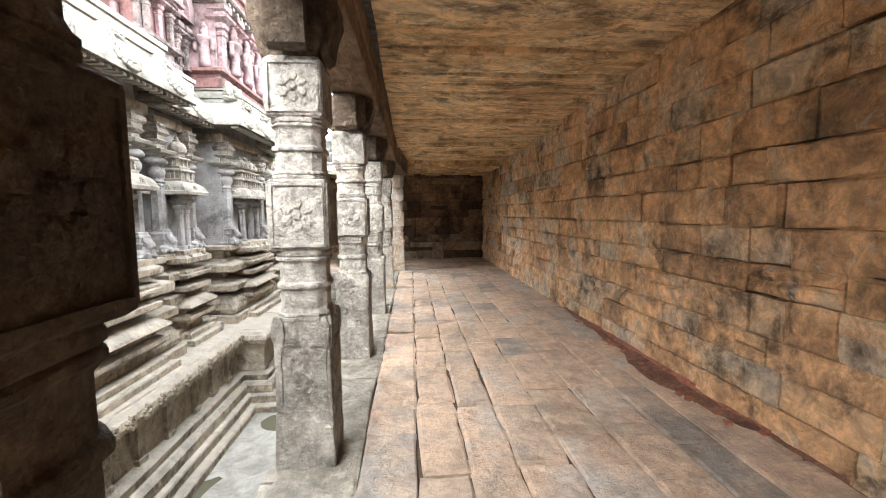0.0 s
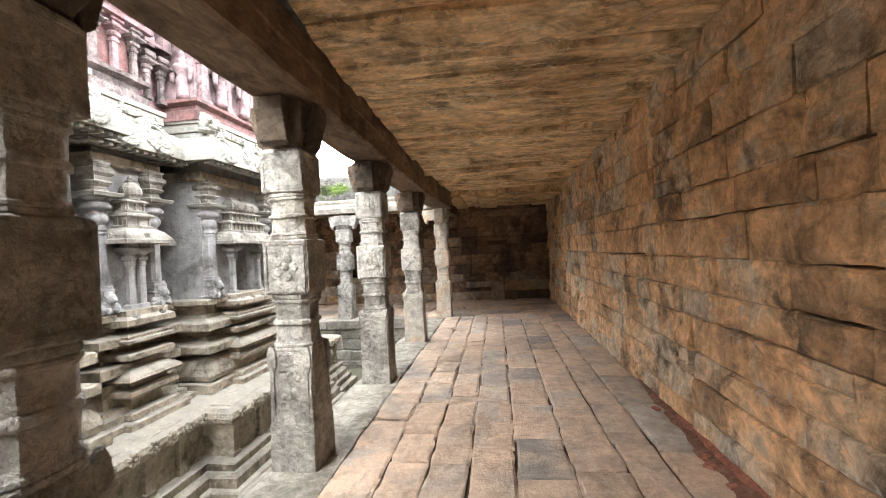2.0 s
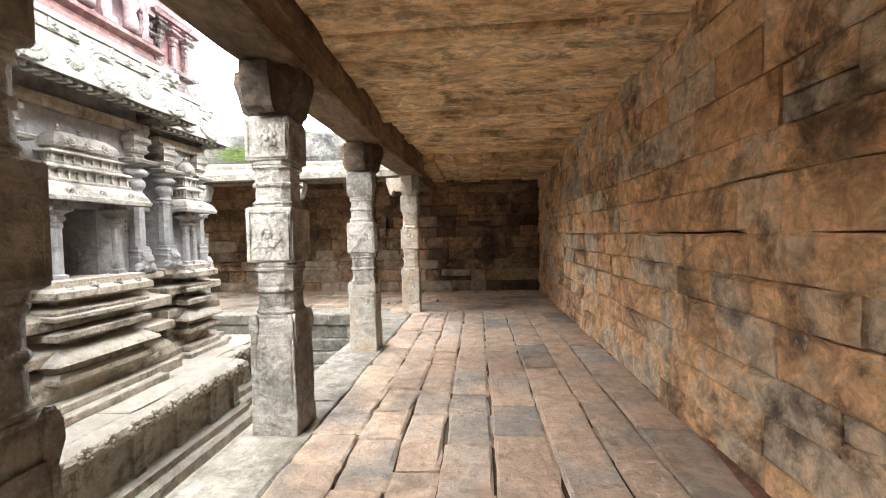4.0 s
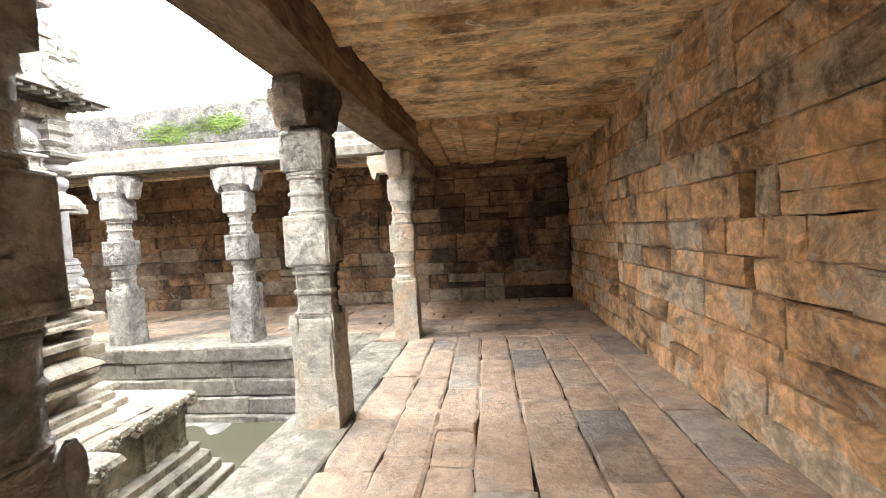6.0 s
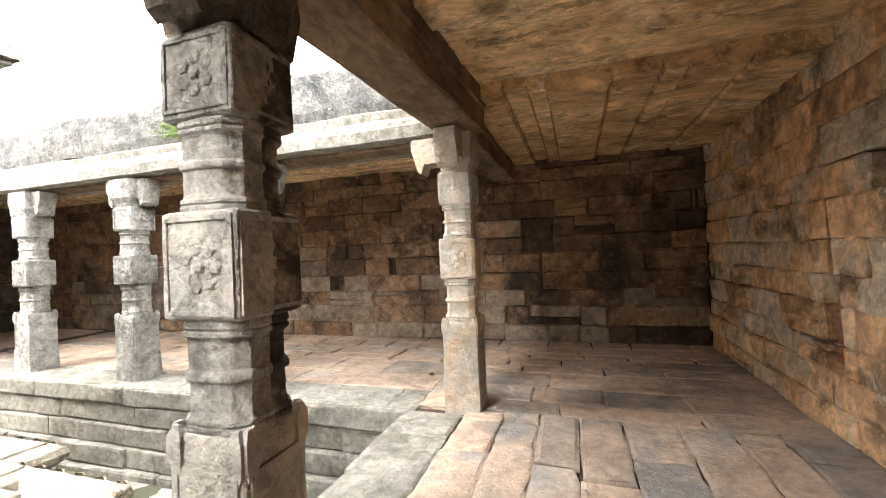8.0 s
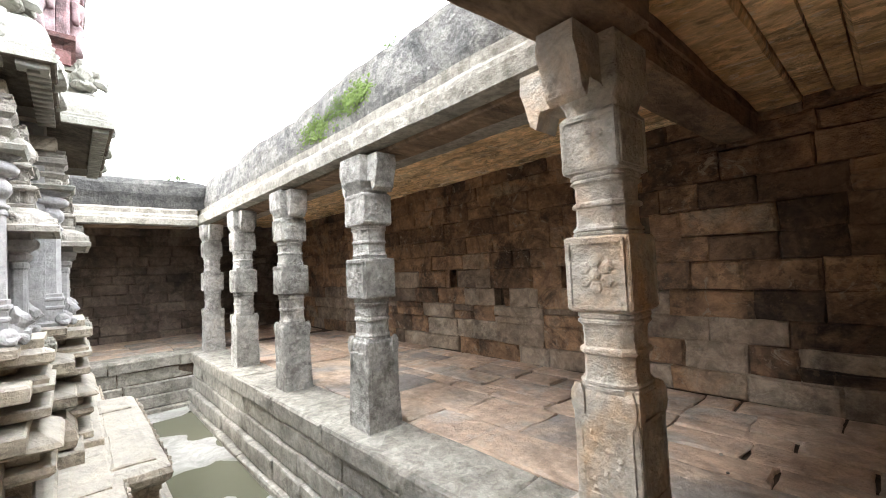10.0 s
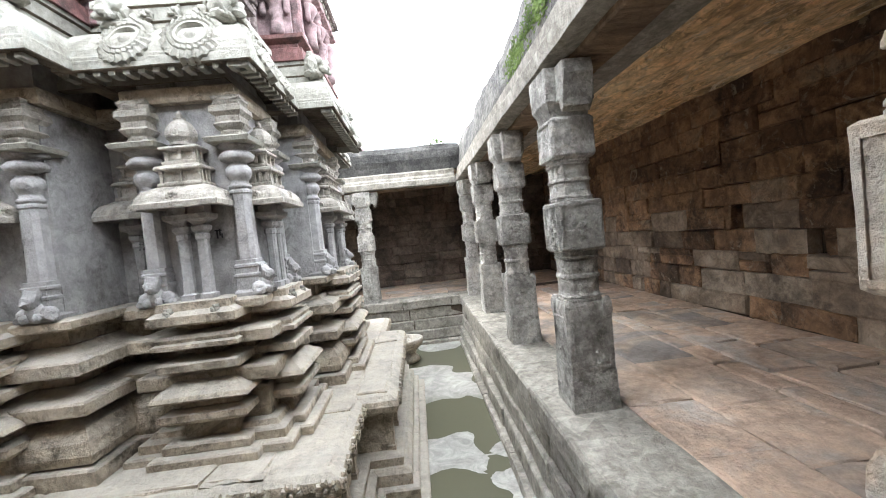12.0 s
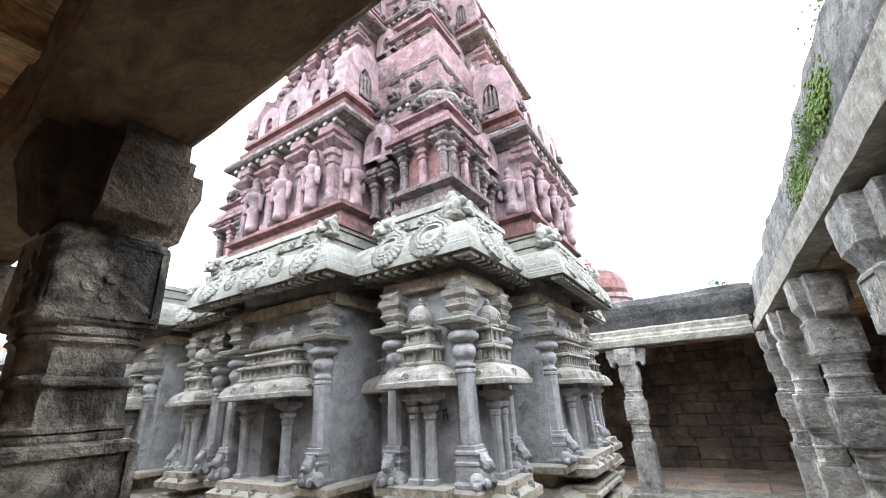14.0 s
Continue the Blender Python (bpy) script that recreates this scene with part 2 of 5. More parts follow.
def oct_loft(bm, rows, cx=0.0, cy=0.0, wob=0.0, seed=0):
    """A shaft from rows of (z, half width, corner cut as a share of the half)."""
    loops = []
    for i, (z, h, c) in enumerate(rows):
        k = h * (1 - max(c, 0.03))
        pts = [(h, -k), (h, k), (k, h), (-k, h), (-h, k), (-h, -k), (-k, -h), (k, -h)]
        loop = []
        for x, y in pts:
            v = noise.noise_vector(Vector((x * 3 + seed * 7.3, y * 3, z * 2.5))) * wob
            loop.append((cx + x + v.x, cy + y + v.y, z))
        loops.append(loop)
    return rings(bm, loops)


def lathe(bm, rows, cx=0.0, cy=0.0, seg=12):
    """A turned shape from rows of (radius, z)."""
    return rings(bm, [[(cx + r * math.cos(2 * math.pi * k / seg), cy + r * math.sin(2 * math.pi * k / seg), z) for k in range(seg)] for r, z in rows])


def roughen(bm, amp, scale=4.0, seed=0):
    for v in bm.verts:
        v.co += noise.noise_vector(v.co * scale + Vector((seed * 3.7, seed * 1.3, 0))) * amp
    return bm


def block_mesh(name, w, h, d, material, seed, bevel=0.018, amp=0.010, nx=4, ny=3, edge=0.009):
    """A hewn block: its face, w by h with a worn rim, looks along +z; its body reaches d behind."""
    rnd = random.Random(seed)
    verts, faces = [], []
    for j in range(ny + 1):
        for i in range(nx + 1):
            u, v = i / nx, j / ny
            rim = i in (0, nx) or j in (0, ny)
            jit = 0.0 if rim else 0.3
            x = (u - 0.5) * w + (0 if i in (0, nx) else rnd.uniform(-jit, jit) * w / nx)
            y = (v - 0.5) * h + (0 if j in (0, ny) else rnd.uniform(-jit, jit) * h / ny)
            if rim:
                x, y = x + rnd.uniform(-edge, edge), y + rnd.uniform(-edge, edge)
            z = -rnd.uniform(0.6, 1.4) * bevel if rim else rnd.uniform(-amp, amp)
            if not rim and (i in (1, nx - 1)):
                x = math.copysign(w / 2 - min(w * 0.12, 2.2 * bevel), x)
            if not rim and (j in (1, ny - 1)):
                y = math.copysign(h / 2 - min(h * 0.18, 1.8 * bevel), y)
            verts.append((x, y, z))
    idx = lambda i, j: j * (nx + 1) + i
    for j in range(ny):
        for i in range(nx):
            faces.append((idx(i, j), idx(i + 1, j), idx(i + 1, j + 1), idx(i, j + 1)))
    b = len(verts)
    verts += [(-w / 2, -h / 2, -d), (w / 2, -h / 2, -d), (w / 2, h / 2, -d), (-w / 2, h / 2, -d)]
    faces.append((b + 1, b, b + 3, b + 2))
    faces.append(tuple([b, b + 1] + [idx(i, 0) for i in range(nx, -1, -1)]))
    faces.append(tuple([b + 1, b + 2] + [idx(nx, j) for j in range(ny, -1, -1)]))
    faces.append(tuple([b + 2, b + 3] + [idx(i, ny) for i in range(0, nx + 1)]))
    faces.append(tuple([b + 3, b] + [idx(0, j) for j in range(0, ny + 1)]))
    me = bpy.data.meshes.new(name)
    me.from_pydata(verts, [], faces)
    me.materials.append(material)
    return me


def box_bm(x0, x1, y0, y1, z0, z1, bm=None):
    return rect_loft(bm or bmesh.new(), x0, x1, y0, y1, [(0, z0), (0, z1)])


# ---- plan ----
EAST, NORTH, WEST_EDGE, WEST, SOUTH = 2.40, 14.0, -8.97, -12.0, -3.2
COURT = -1.0


def ceil_z(y):
    """The east gallery's ceiling comes down a little towards the north."""
    return 3.19 - 0.030 * y


EAST_ROW = [(-0.71, -1.45), (-0.70, 0.63), (-0.68, 2.60), (-0.65, 4.47), (-0.615, 6.43), (-0.585, 8.64), (-0.38, 11.13)]
NORTH_ROW = [-2.79, -4.72, -6.72, -8.75]


# ---- large structure ----
def structure(name, bm, material, label, category):
    return tagged(part(name, bm, material), label, category, kind="structure")


court = bmesh.new()
bmesh.ops.create_grid(court, x_segments=120, y_segments=120, size=0.5)
for v in court.verts:
    x, y = -4.9 + v.co.x * 8.6, 3.7 + v.co.y * 14.6
    h = 0.02 * noise.noise(Vector((x * 0.7, y * 0.7, 3.1))) + 0.008 * noise.noise(Vector((x * 2.3, y * 2.3, 1.0)))
    v.co = Vector((x, y, COURT - 0.014 + h - 0.022 * min(1, max(0, (x + 3.0) / 1.5)) * min(1, max(0, (y - 7.5) / 1.5))))
structure("ground", court, M_COURT, "wet grey paved courtyard floor with silt and puddles", "courtyard floor")
pool = tagged(part("puddle_water", box_bm(-9.1, -0.7, -3.4, 10.95, COURT - 0.06, COURT - 0.013), M_WATER), "shallow green rain water standing on the courtyard floor", "puddle", kind="stuff")
structure("earth", box_bm(-400, 400, -400, 400, -1.5, -1.2), M_FDIRT, "bare earth reaching to the horizon round the temple", "ground")


def slab_field(parent, x0, x1, y0, y1, along, widths, lengths, seed, material, gap=0.008, z=0.0, name="paving_slab", amp=0.006):
    """Flagstones in rows along x or y, each a piece of its own."""
    rnd = random.Random(seed)
    a0, a1, b0, b1 = (x0, x1, y0, y1) if along == "y" else (y0, y1, x0, x1)
    a = a0
    while a < a1 - 0.05:
        w = rnd.uniform(*widths)
        if a1 - a - w < widths[0] * 0.6:
            w = a1 - a
        b = b0 - rnd.uniform(0, lengths[0] * 0.6)
        while b < b1 - 0.02:
            ln = rnd.uniform(*lengths)
            lo, hi = max(b, b0), min(b + ln, b1)
            if b1 - hi < 0.2:
                hi = b1
            if hi - lo > 0.08:
                g = gap * rnd.uniform(0.5, 1.6)
                u, v = (w - g, hi - lo - g) if along == "y" else (hi - lo - g, w - g)
                nx, ny = (3, 5) if along == "y" else (5, 3)
                me = block_mesh(name, u, v, 0.07, material, rnd.random(), 0.010, amp, nx, ny, 0.016)
                cx, cy = (a + w / 2, (lo + hi) / 2) if along == "y" else ((lo + hi) / 2, a + w / 2)
                link_part(name, me, parent, pose(cx, cy, z + rnd.uniform(-0.008, 0.006), rnd.uniform(-0.5, 0.5), rnd.uniform(-0.6, 0.6), rnd.uniform(-1.3, 1.3)))
            b = hi if hi == b1 else b + ln
        a += w


def course_wall(parent, origin, turn, length, zs, lengths, seed, material, depth=0.20, holes=(), name="wall_block", gap=0.010, amp=0.012, outs=None, ragged=0.0):
    """Courses of hewn blocks from origin along the wall; turn is the yaw of the wall's run, the face looks to its right."""
    rnd = random.Random(seed)
    run = Vector((math.cos(radians(turn)), math.sin(radians(turn)), 0))
    out = Vector((run.y, -run.x, 0))
    face = Matrix((( *run.to_tuple(), 0), (0, 0, 1, 0), (*out.to_tuple(), 0), (0, 0, 0, 1))).transposed()
    for k, (z0, z1) in enumerate(zip(zs, zs[1:])):
        s = -rnd.uniform(0, lengths[0])
        while s < length:
            ln = rnd.uniform(*lengths)
            lo, hi = max(s, 0), min(s + ln, length)
            if length - hi < 0.15:
                hi = length
            s = s + ln if hi < length else length + 1
            if hi - lo < 0.06:
                continue
            mid, zm = (lo + hi) / 2, (z0 + z1) / 2
            if any(abs(mid - hx) < (hi - lo) / 2 and z0 <= hz < z1 for hx, hz in holes):
                hx = [h for h, hz in holes if abs(mid - h) < (hi - lo) / 2 and z0 <= hz < z1][0]
                spans = [(lo, hx - 0.09), (hx + 0.09, hi)]
            else:
                spans = [(lo, hi)]
            tall = [(z0 + rnd.uniform(-ragged, ragged), z1 + rnd.uniform(-ragged, ragged))]
            if ragged and rnd.random() < 0.07:
                cut = z0 + (z1 - z0) * rnd.uniform(0.35, 0.65)
                tall = [(tall[0][0], cut), (cut, tall[0][1])]
            for (p, q), (za, zb) in [(u, v) for u in spans for v in tall]:
                if q - p < 0.08:
                    continue
                zm = (za + zb) / 2
                o = (outs[k] if outs else 0.0) + rnd.uniform(-0.016, 0.012)
                at = Vector(origin) + run * ((p + q) / 2) + out * o + Vector((0, 0, zm))
                me = block_mesh(name, q - p - gap, zb - za - gap * rnd.uniform(0.5, 1.4), depth, material(at, rnd) if callable(material) else material, rnd.random(), 0.012, amp)
                link_part(name, me, parent, Matrix.Translation(at) @ face @ pose(0, 0, 0, rnd.uniform(-0.7, 0.7), rnd.uniform(-0.6, 0.6), rnd.uniform(-0.9, 0.9)))


def corner_shade(at, rnd):
    """The corner's shade is painted with dark stone on most blocks, least under the ceiling and along the floor."""
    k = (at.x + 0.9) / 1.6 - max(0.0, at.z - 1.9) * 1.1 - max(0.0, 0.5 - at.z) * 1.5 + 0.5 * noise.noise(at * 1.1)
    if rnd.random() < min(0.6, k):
        return M_SHADEWALL
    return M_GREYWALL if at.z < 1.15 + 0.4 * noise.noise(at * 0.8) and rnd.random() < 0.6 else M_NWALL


def courses(z0, z1, lo, hi, seed):
    rnd = random.Random(seed)
    zs = [z0]
    while z1 - zs[-1] > hi * 1.25:
        zs.append(zs[-1] + rnd.uniform(lo, hi))
    return zs + [z1]


# gallery floors
floor = structure("floor", box_bm(-0.84, EAST + 0.3, SOUTH, NORTH + 0.3, COURT - 0.3, -0.035), M_FDIRT, "gallery floor of worn tan and grey granite flagstones", "floor")
floor_n = structure("floor_north", box_bm(WEST_EDGE, -0.845, 10.92, NORTH + 0.3, COURT - 0.3, -0.036), M_FDIRT, "raised north gallery floor of worn reddish flagstones", "floor")
floor_w = structure("floor_west", box_bm(WEST - 0.3, WEST_EDGE - 0.005, SOUTH, NORTH + 0.3, COURT - 0.3, -0.034), M_FDIRT, "raised west gallery floor of worn flagstones", "floor")

# walls behind the galleries
wall_e = structure("wall_east", box_bm(EAST + 0.17, EAST + 0.7, SOUTH, NORTH + 0.7, -0.3, 3.5), M_JOINT, "gallery wall of weathered ochre sandstone blocks with dark joints", "wall")
wall_n = structure("wall_north", box_bm(WEST - 0.7, EAST + 0.165, NORTH + 0.17, NORTH + 0.7, -0.3, 3.4), M_JOINT, "gallery wall of brown stone blocks, corner shade painted dark", "wall")
wall_w = structure("wall_west", box_bm(WEST - 0.7, WEST - 0.17, SOUTH, NORTH + 0.165, -0.3, 3.4), M_JOINT, "brown coursed stone wall at the back of the west gallery", "wall")
wall_s = structure("wall_south", box_bm(WEST - 0.7, EAST + 0.7, SOUTH - 0.6, SOUTH - 0.005, -1.2, 3.4), M_WALL, "plain stone wall closing the south side", "wall")


# ceilings
def ceiling(name, x0, x1, y0, y1, along, zf, seed, label, thick=0.3):
    """Roof slabs laid side by side, each a little higher or lower than the next, in one mesh."""
    rnd = random.Random(seed)
    bm = bmesh.new()
    a0, a1, b0, b1 = (y0, y1, x0, x1) if along == "x" else (x0, x1, y0, y1)
    a = a0
    while a < a1 - 1e-6:
        w = rnd.uniform(0.16, 0.55)
        e = min(a + w, a1)
        drop = rnd.uniform(-0.045, 0.045)
        n = max(2, int((b1 - b0) / 0.22))
        cols = [0.0, 0.06, 0.3, 0.6, 0.94, 1.0]
        grid = []
        for i in range(n + 1):
            row = []
            b = b0 + (b1 - b0) * i / n
            for c in cols:
                aa = a + (e - a) * c
                x, y = (b, aa) if along == "x" else (aa, b)
                rim = c in (0.0, 1.0)
                z = zf(y) + drop + 0.034 * noise.noise(Vector((x * 1.3, y * 5.0, seed + drop * 90))) + (0.022 + 0.09 * max(0, noise.noise(Vector((x * 1.1, y * 0.9, seed + 4.0)))) if rim else 0)
                if not rim:
                    z += 0.010 * noise.noise(Vector((x * 5, y * 9, seed)))
                row.append(bm.verts.new((x, y, z)))
            row.append(bm.verts.new((*( (b, e) if along == "x" else (e, b)), zf(e if along == "x" else b) + thick)))
            row.insert(0, bm.verts.new((*( (b, a) if along == "x" else (a, b)), zf(a if along == "x" else b) + thick)))
            grid.append(row)
        for p, q in zip(grid, grid[1:]):
            for k in range(len(p) - 1):
                bm.faces.new((p[k], p[k + 1], q[k + 1], q[k]) if along != "x" else (p[k], q[k], q[k + 1], p[k + 1]))
            bm.faces.new((p[-1], p[0], q[0], q[-1]))
        bm.faces.new(grid[0])
        bm.faces.new(grid[-1][::-1])
        a = e
    bmesh.ops.recalc_face_normals(bm, faces=bm.faces)
    return structure(name, bm, M_CEIL, label, "ceiling")


ceiling("ceiling", -0.30, EAST + 0.3, SOUTH, 11.07, "x", ceil_z, 5, "low ceiling of flaking ochre stone slabs with dark cracks")
ceiling("ceiling_corner", -0.25, EAST + 0.3, 10.96, NORTH + 0.3, "y", lambda y: 2.79, 9, "soot-stained stone slab ceiling in the gallery corner")
ceiling("ceiling_north", WEST - 0.3, -0.26, 11.25, NORTH + 0.3, "x", lambda y: 2.86, 12, "brown stone slab ceiling of the north gallery")
ceiling("ceiling_west", WEST - 0.3, WEST_EDGE - 0.3, SOUTH, 11.24, "x", lambda y: 2.80, 15, "shaded stone slab ceiling of the west gallery")


# beams
def beam(name, a, b, wide, z0a, z0b, tall, seed, material=None, label="long weathered stone beam resting on the pillars", ribs=True):
    """A hewn beam from a to b with a stepped soffit."""
    a, b = Vector((*a, 0)), Vector((*b, 0))
    run = (b - a).normalized()
    side = Vector((run.y, -run.x, 0))
    n = max(3, int((b - a).length / 0.2))
    bm = bmesh.new()
    w = wide / 2
    sec = [(-w, 0.012), (-w * 0.9, 0), (w * 0.9, 0), (w, 0.012), (w, tall * 0.5), (w * 1.08, tall * 0.53), (w * 1.08, tall), (-w * 1.08, tall), (-w * 1.08, tall * 0.53), (-w, tall * 0.5)]
    loops = []
    for i in range(n + 1):
        f = i / n
        c = a.lerp(b, f)
        z0 = z0a + (z0b - z0a) * f
        loops.append([c + side * s + Vector((0, 0, z0 + z)) for s, z in sec])
    rings(bm, loops)
    roughen(bm, 0.014, 2.5, seed)
    bmesh.ops.recalc_face_normals(bm, faces=bm.faces)
    return tagged(part(name, bm, material or M_BEAM), label, "beam", kind="structure")


pts = EAST_ROW
for k, (p, q) in enumerate(zip(pts, pts[1:])):
    f = 0.004
    beam("beam", (p[0] + 0.07, p[1] + f), (q[0] + 0.07, q[1] - f), 0.42, ceil_z(p[1]) - 0.34, ceil_z(q[1]) - 0.34, 0.40, k)
beam("beam", (-0.42, 11.32), (-0.42, NORTH + 0.1), 0.34, 2.52, 2.55, 0.36, 20)
xs = [-0.72] + NORTH_ROW
for k, (p, q) in enumerate(zip(xs, xs[1:])):
    beam("beam", (p - 0.004, 11.36), (q + 0.004, 11.36), 0.30, 2.50, 2.50, 0.34, 30 + k)
for k in range(7):
    beam("beam", (-9.28, 10.9 - 2.05 * k), (-9.28, 8.862 - 2.05 * k), 0.30, 2.48, 2.48, 0.32, 50 + k)


# cornices and parapets over the eaves
def run_profile(name, a, b, profile, material, seed, label, category, amp=0.012, step=0.18, taper=None):
    """A long moulding whose section (outward, z) is swept from a to b; outward is to the right of the run."""
    a, b = Vector((*a, 0)), Vector((*b, 0))
    run = (b - a).normalized()
    side = Vector((run.y, -run.x, 0))
    n = max(2, int((b - a).length / step))
    bm = bmesh.new()
    loops = []
    for i in range(n + 1):
        c = a.lerp(b, i / n)
        lift = taper(i / n) if taper else 0.0
        loops.append([c + side * s + Vector((0, 0, z + (lift if z > 3.0 else 0))) for s, z in profile])
    rings(bm, loops)
    roughen(bm, amp, 3.0, seed)
    bmesh.ops.recalc_face_normals(bm, faces=bm.faces)
    return tagged(part(name, bm, material), label, category, kind="structure")


EAVE = [(-0.55, 2.545), (0.15, 2.535), (0.20, 2.55), (0.21, 2.665), (0.17, 2.69), (0.165, 2.73), (0.13, 2.77), (0.14, 2.85), (0.06, 2.89), (-0.55, 2.89)]
TOPS = [(-0.6, 2.892), (0.05, 2.892), (0.065, 3.0), (0.05, 3.22), (0.03, 3.40), (-0.05, 3.46), (-0.3, 3.49), (-0.6, 3.48)]
run_profile("cornice", (-9.28, 11.25), (-0.30, 11.25), EAVE, M_EDGE, 3, "pale moulded stone cornice over the north gallery", "cornice")
run_profile("parapet", (-9.28, 11.25), (0.9, 11.25), TOPS, M_PARAPET, 4, "rough grey plastered parapet with lichen above the cornice", "parapet", 0.035, 0.12, lambda f: 0.03 * math.sin(f * 23) + 0.05 * f)
WTOPS = [(-0.6, 2.86), (0.05, 2.86), (0.065, 3.0), (0.10, 3.12), (0.08, 3.3), (0.0, 3.42), (-0.15, 3.47), (-0.6, 3.44)]
run_profile("cornice_west", (-9.15, SOUTH), (-9.15, 11.03), [(s, z - 0.03) for s, z in EAVE], M_EDGE, 6, "pale moulded stone cornice over the west gallery", "cornice")
run_profile("parapet_west", (-9.15, SOUTH), (-9.15, 11.2), WTOPS, M_BLACKTOP, 7, "dark rounded parapet with black lichen over the west gallery", "parapet", 0.03, 0.14)
run_profile("roof_east", (-0.65, 11.25), (-0.65, SOUTH), [(-3.2, 3.25), (0.2, 3.22), (0.25, 3.5), (-3.2, 3.55)], M_PARAPET, 8, "rough mortared roof over the east gallery", "roof", 0.02, 0.5)
# ---- pillars of the galleries ----
def rosette(bm, c, out, r, petals=8, depth=0.03, seed=0):
    """A carved flower: a boss and a ring of petals on the plane through c, facing out."""
    out = Vector(out)
    u = out.cross(Vector((0, 0, 1))).normalized()
    w = Vector((0, 0, 1))
    c = Vector(c)

    def blob(center, rad, dep):
        top = bm.verts.new(center + out * dep)
        ring = [bm.verts.new(center + (u * math.cos(a) + w * math.sin(a)) * rad * 0.62 + out * dep * 0.75) for a in [k * math.pi / 3 for k in range(6)]]
        low = [bm.verts.new(center + (u * math.cos(a) + w * math.sin(a)) * rad - out * 0.01) for a in [k * math.pi / 3 for k in range(6)]]
        for k in range(6):
            bm.faces.new((top, ring[k], ring[(k + 1) % 6]))
            bm.faces.new((ring[k], low[k], low[(k + 1) % 6], ring[(k + 1) % 6]))

    blob(c, r * 0.36, depth * 0.8)
    for k in range(petals):
        a = 2 * math.pi * (k + 0.5) / petals
        blob(c + (u * math.cos(a) + w * math.sin(a)) * r * 0.62, r * 0.42, depth * 0.5)


def scroll(bm, c, out, w, h, depth, seed):
    """A carved creeper: small raised lobes winding over a panel."""
    rnd = random.Random(seed)
    out = Vector(out)
    u = out.cross(Vector((0, 0, 1))).normalized()
    n = 9
    for k in range(n):
        f = (k + 0.5) / n
        s = math.sin(f * 9 + seed) * w * 0.3
        p = Vector(c) + u * s + Vector((0, 0, (f - 0.5) * h))
        r = rnd.uniform(0.09, 0.16) * w * 1.5
        top = bm.verts.new(p + out * depth)
        ring = []
        for j in range(7):
            a = j * 2 * math.pi / 7 + rnd.uniform(-0.2, 0.2)
            rr = r * rnd.uniform(0.7, 1.2)
            ring.append(bm.verts.new(p + u * math.cos(a) * rr + Vector((0, 0, math.sin(a) * rr)) - out * 0.006))
        for j in range(7):
            bm.faces.new((top, ring[j], ring[(j + 1) % 7]))


def bracket(bm, direction, z0, z1, half, reach):
    """A corbel arm that curls down into a hanging bud."""
    d = Vector((*direction, 0))
    s = Vector((d.y, -d.x, 0))
    h = z1 - z0
    sec = [(0.0, z1), (reach, z1), (reach + 0.01, z1 - h * 0.30), (reach - 0.02, z1 - h * 0.55), (reach - 0.05, z1 - h * 0.95), (reach - 0.09, z1 - h * 1.05), (reach - 0.12, z1 - h * 0.75), (half + 0.03, z0 + h * 0.25), (0.0, z0 + h * 0.05)]
    wd = half * 0.62
    a = [bm.verts.new(d * r + s * wd + Vector((0, 0, z))) for r, z in sec]
    b = [bm.verts.new(d * r - s * wd + Vector((0, 0, z))) for r, z in sec]
    n = len(sec)
    for k in range(n):
        bm.faces.new((a[k], a[(k + 1) % n], b[(k + 1) % n], b[k]))
    bm.faces.new(a[::-1])
    bm.faces.new(b)


def hewn(bm, seed, cuts=3, amp=0.008):
    """Cuts the faces finer and wears them, so that edges chip and planes wave."""
    bmesh.ops.subdivide_edges(bm, edges=bm.edges, cuts=cuts, use_grid_fill=True)
    roughen(bm, amp, 4.0, seed)
    return roughen(bm, amp * 0.7, 19.0, seed + 2)


FACES = ((1, 0, 0), (-1, 0, 0), (0, 1, 0), (0, -1, 0))


def panel_frame(bm, c, out, w, h, wide=0.014, proud=0.010):
    """A raised fillet round a carved panel of a pillar's block."""
    out, c = Vector(out), Vector(c)
    u = out.cross(Vector((0, 0, 1))).normalized()
    for x0, x1, z0, z1 in ((-w, w, h - wide, h), (-w, w, -h, wide - h), (-w, wide - w, wide - h, h - wide), (w - wide, w, wide - h, h - wide)):
        base = [c + u * x + Vector((0, 0, z)) for x, z in ((x0, z0), (x1, z0), (x1, z1), (x0, z1))]
        rings(bm, [[p - out * 0.01 for p in base], [p + out * proud for p in base]])


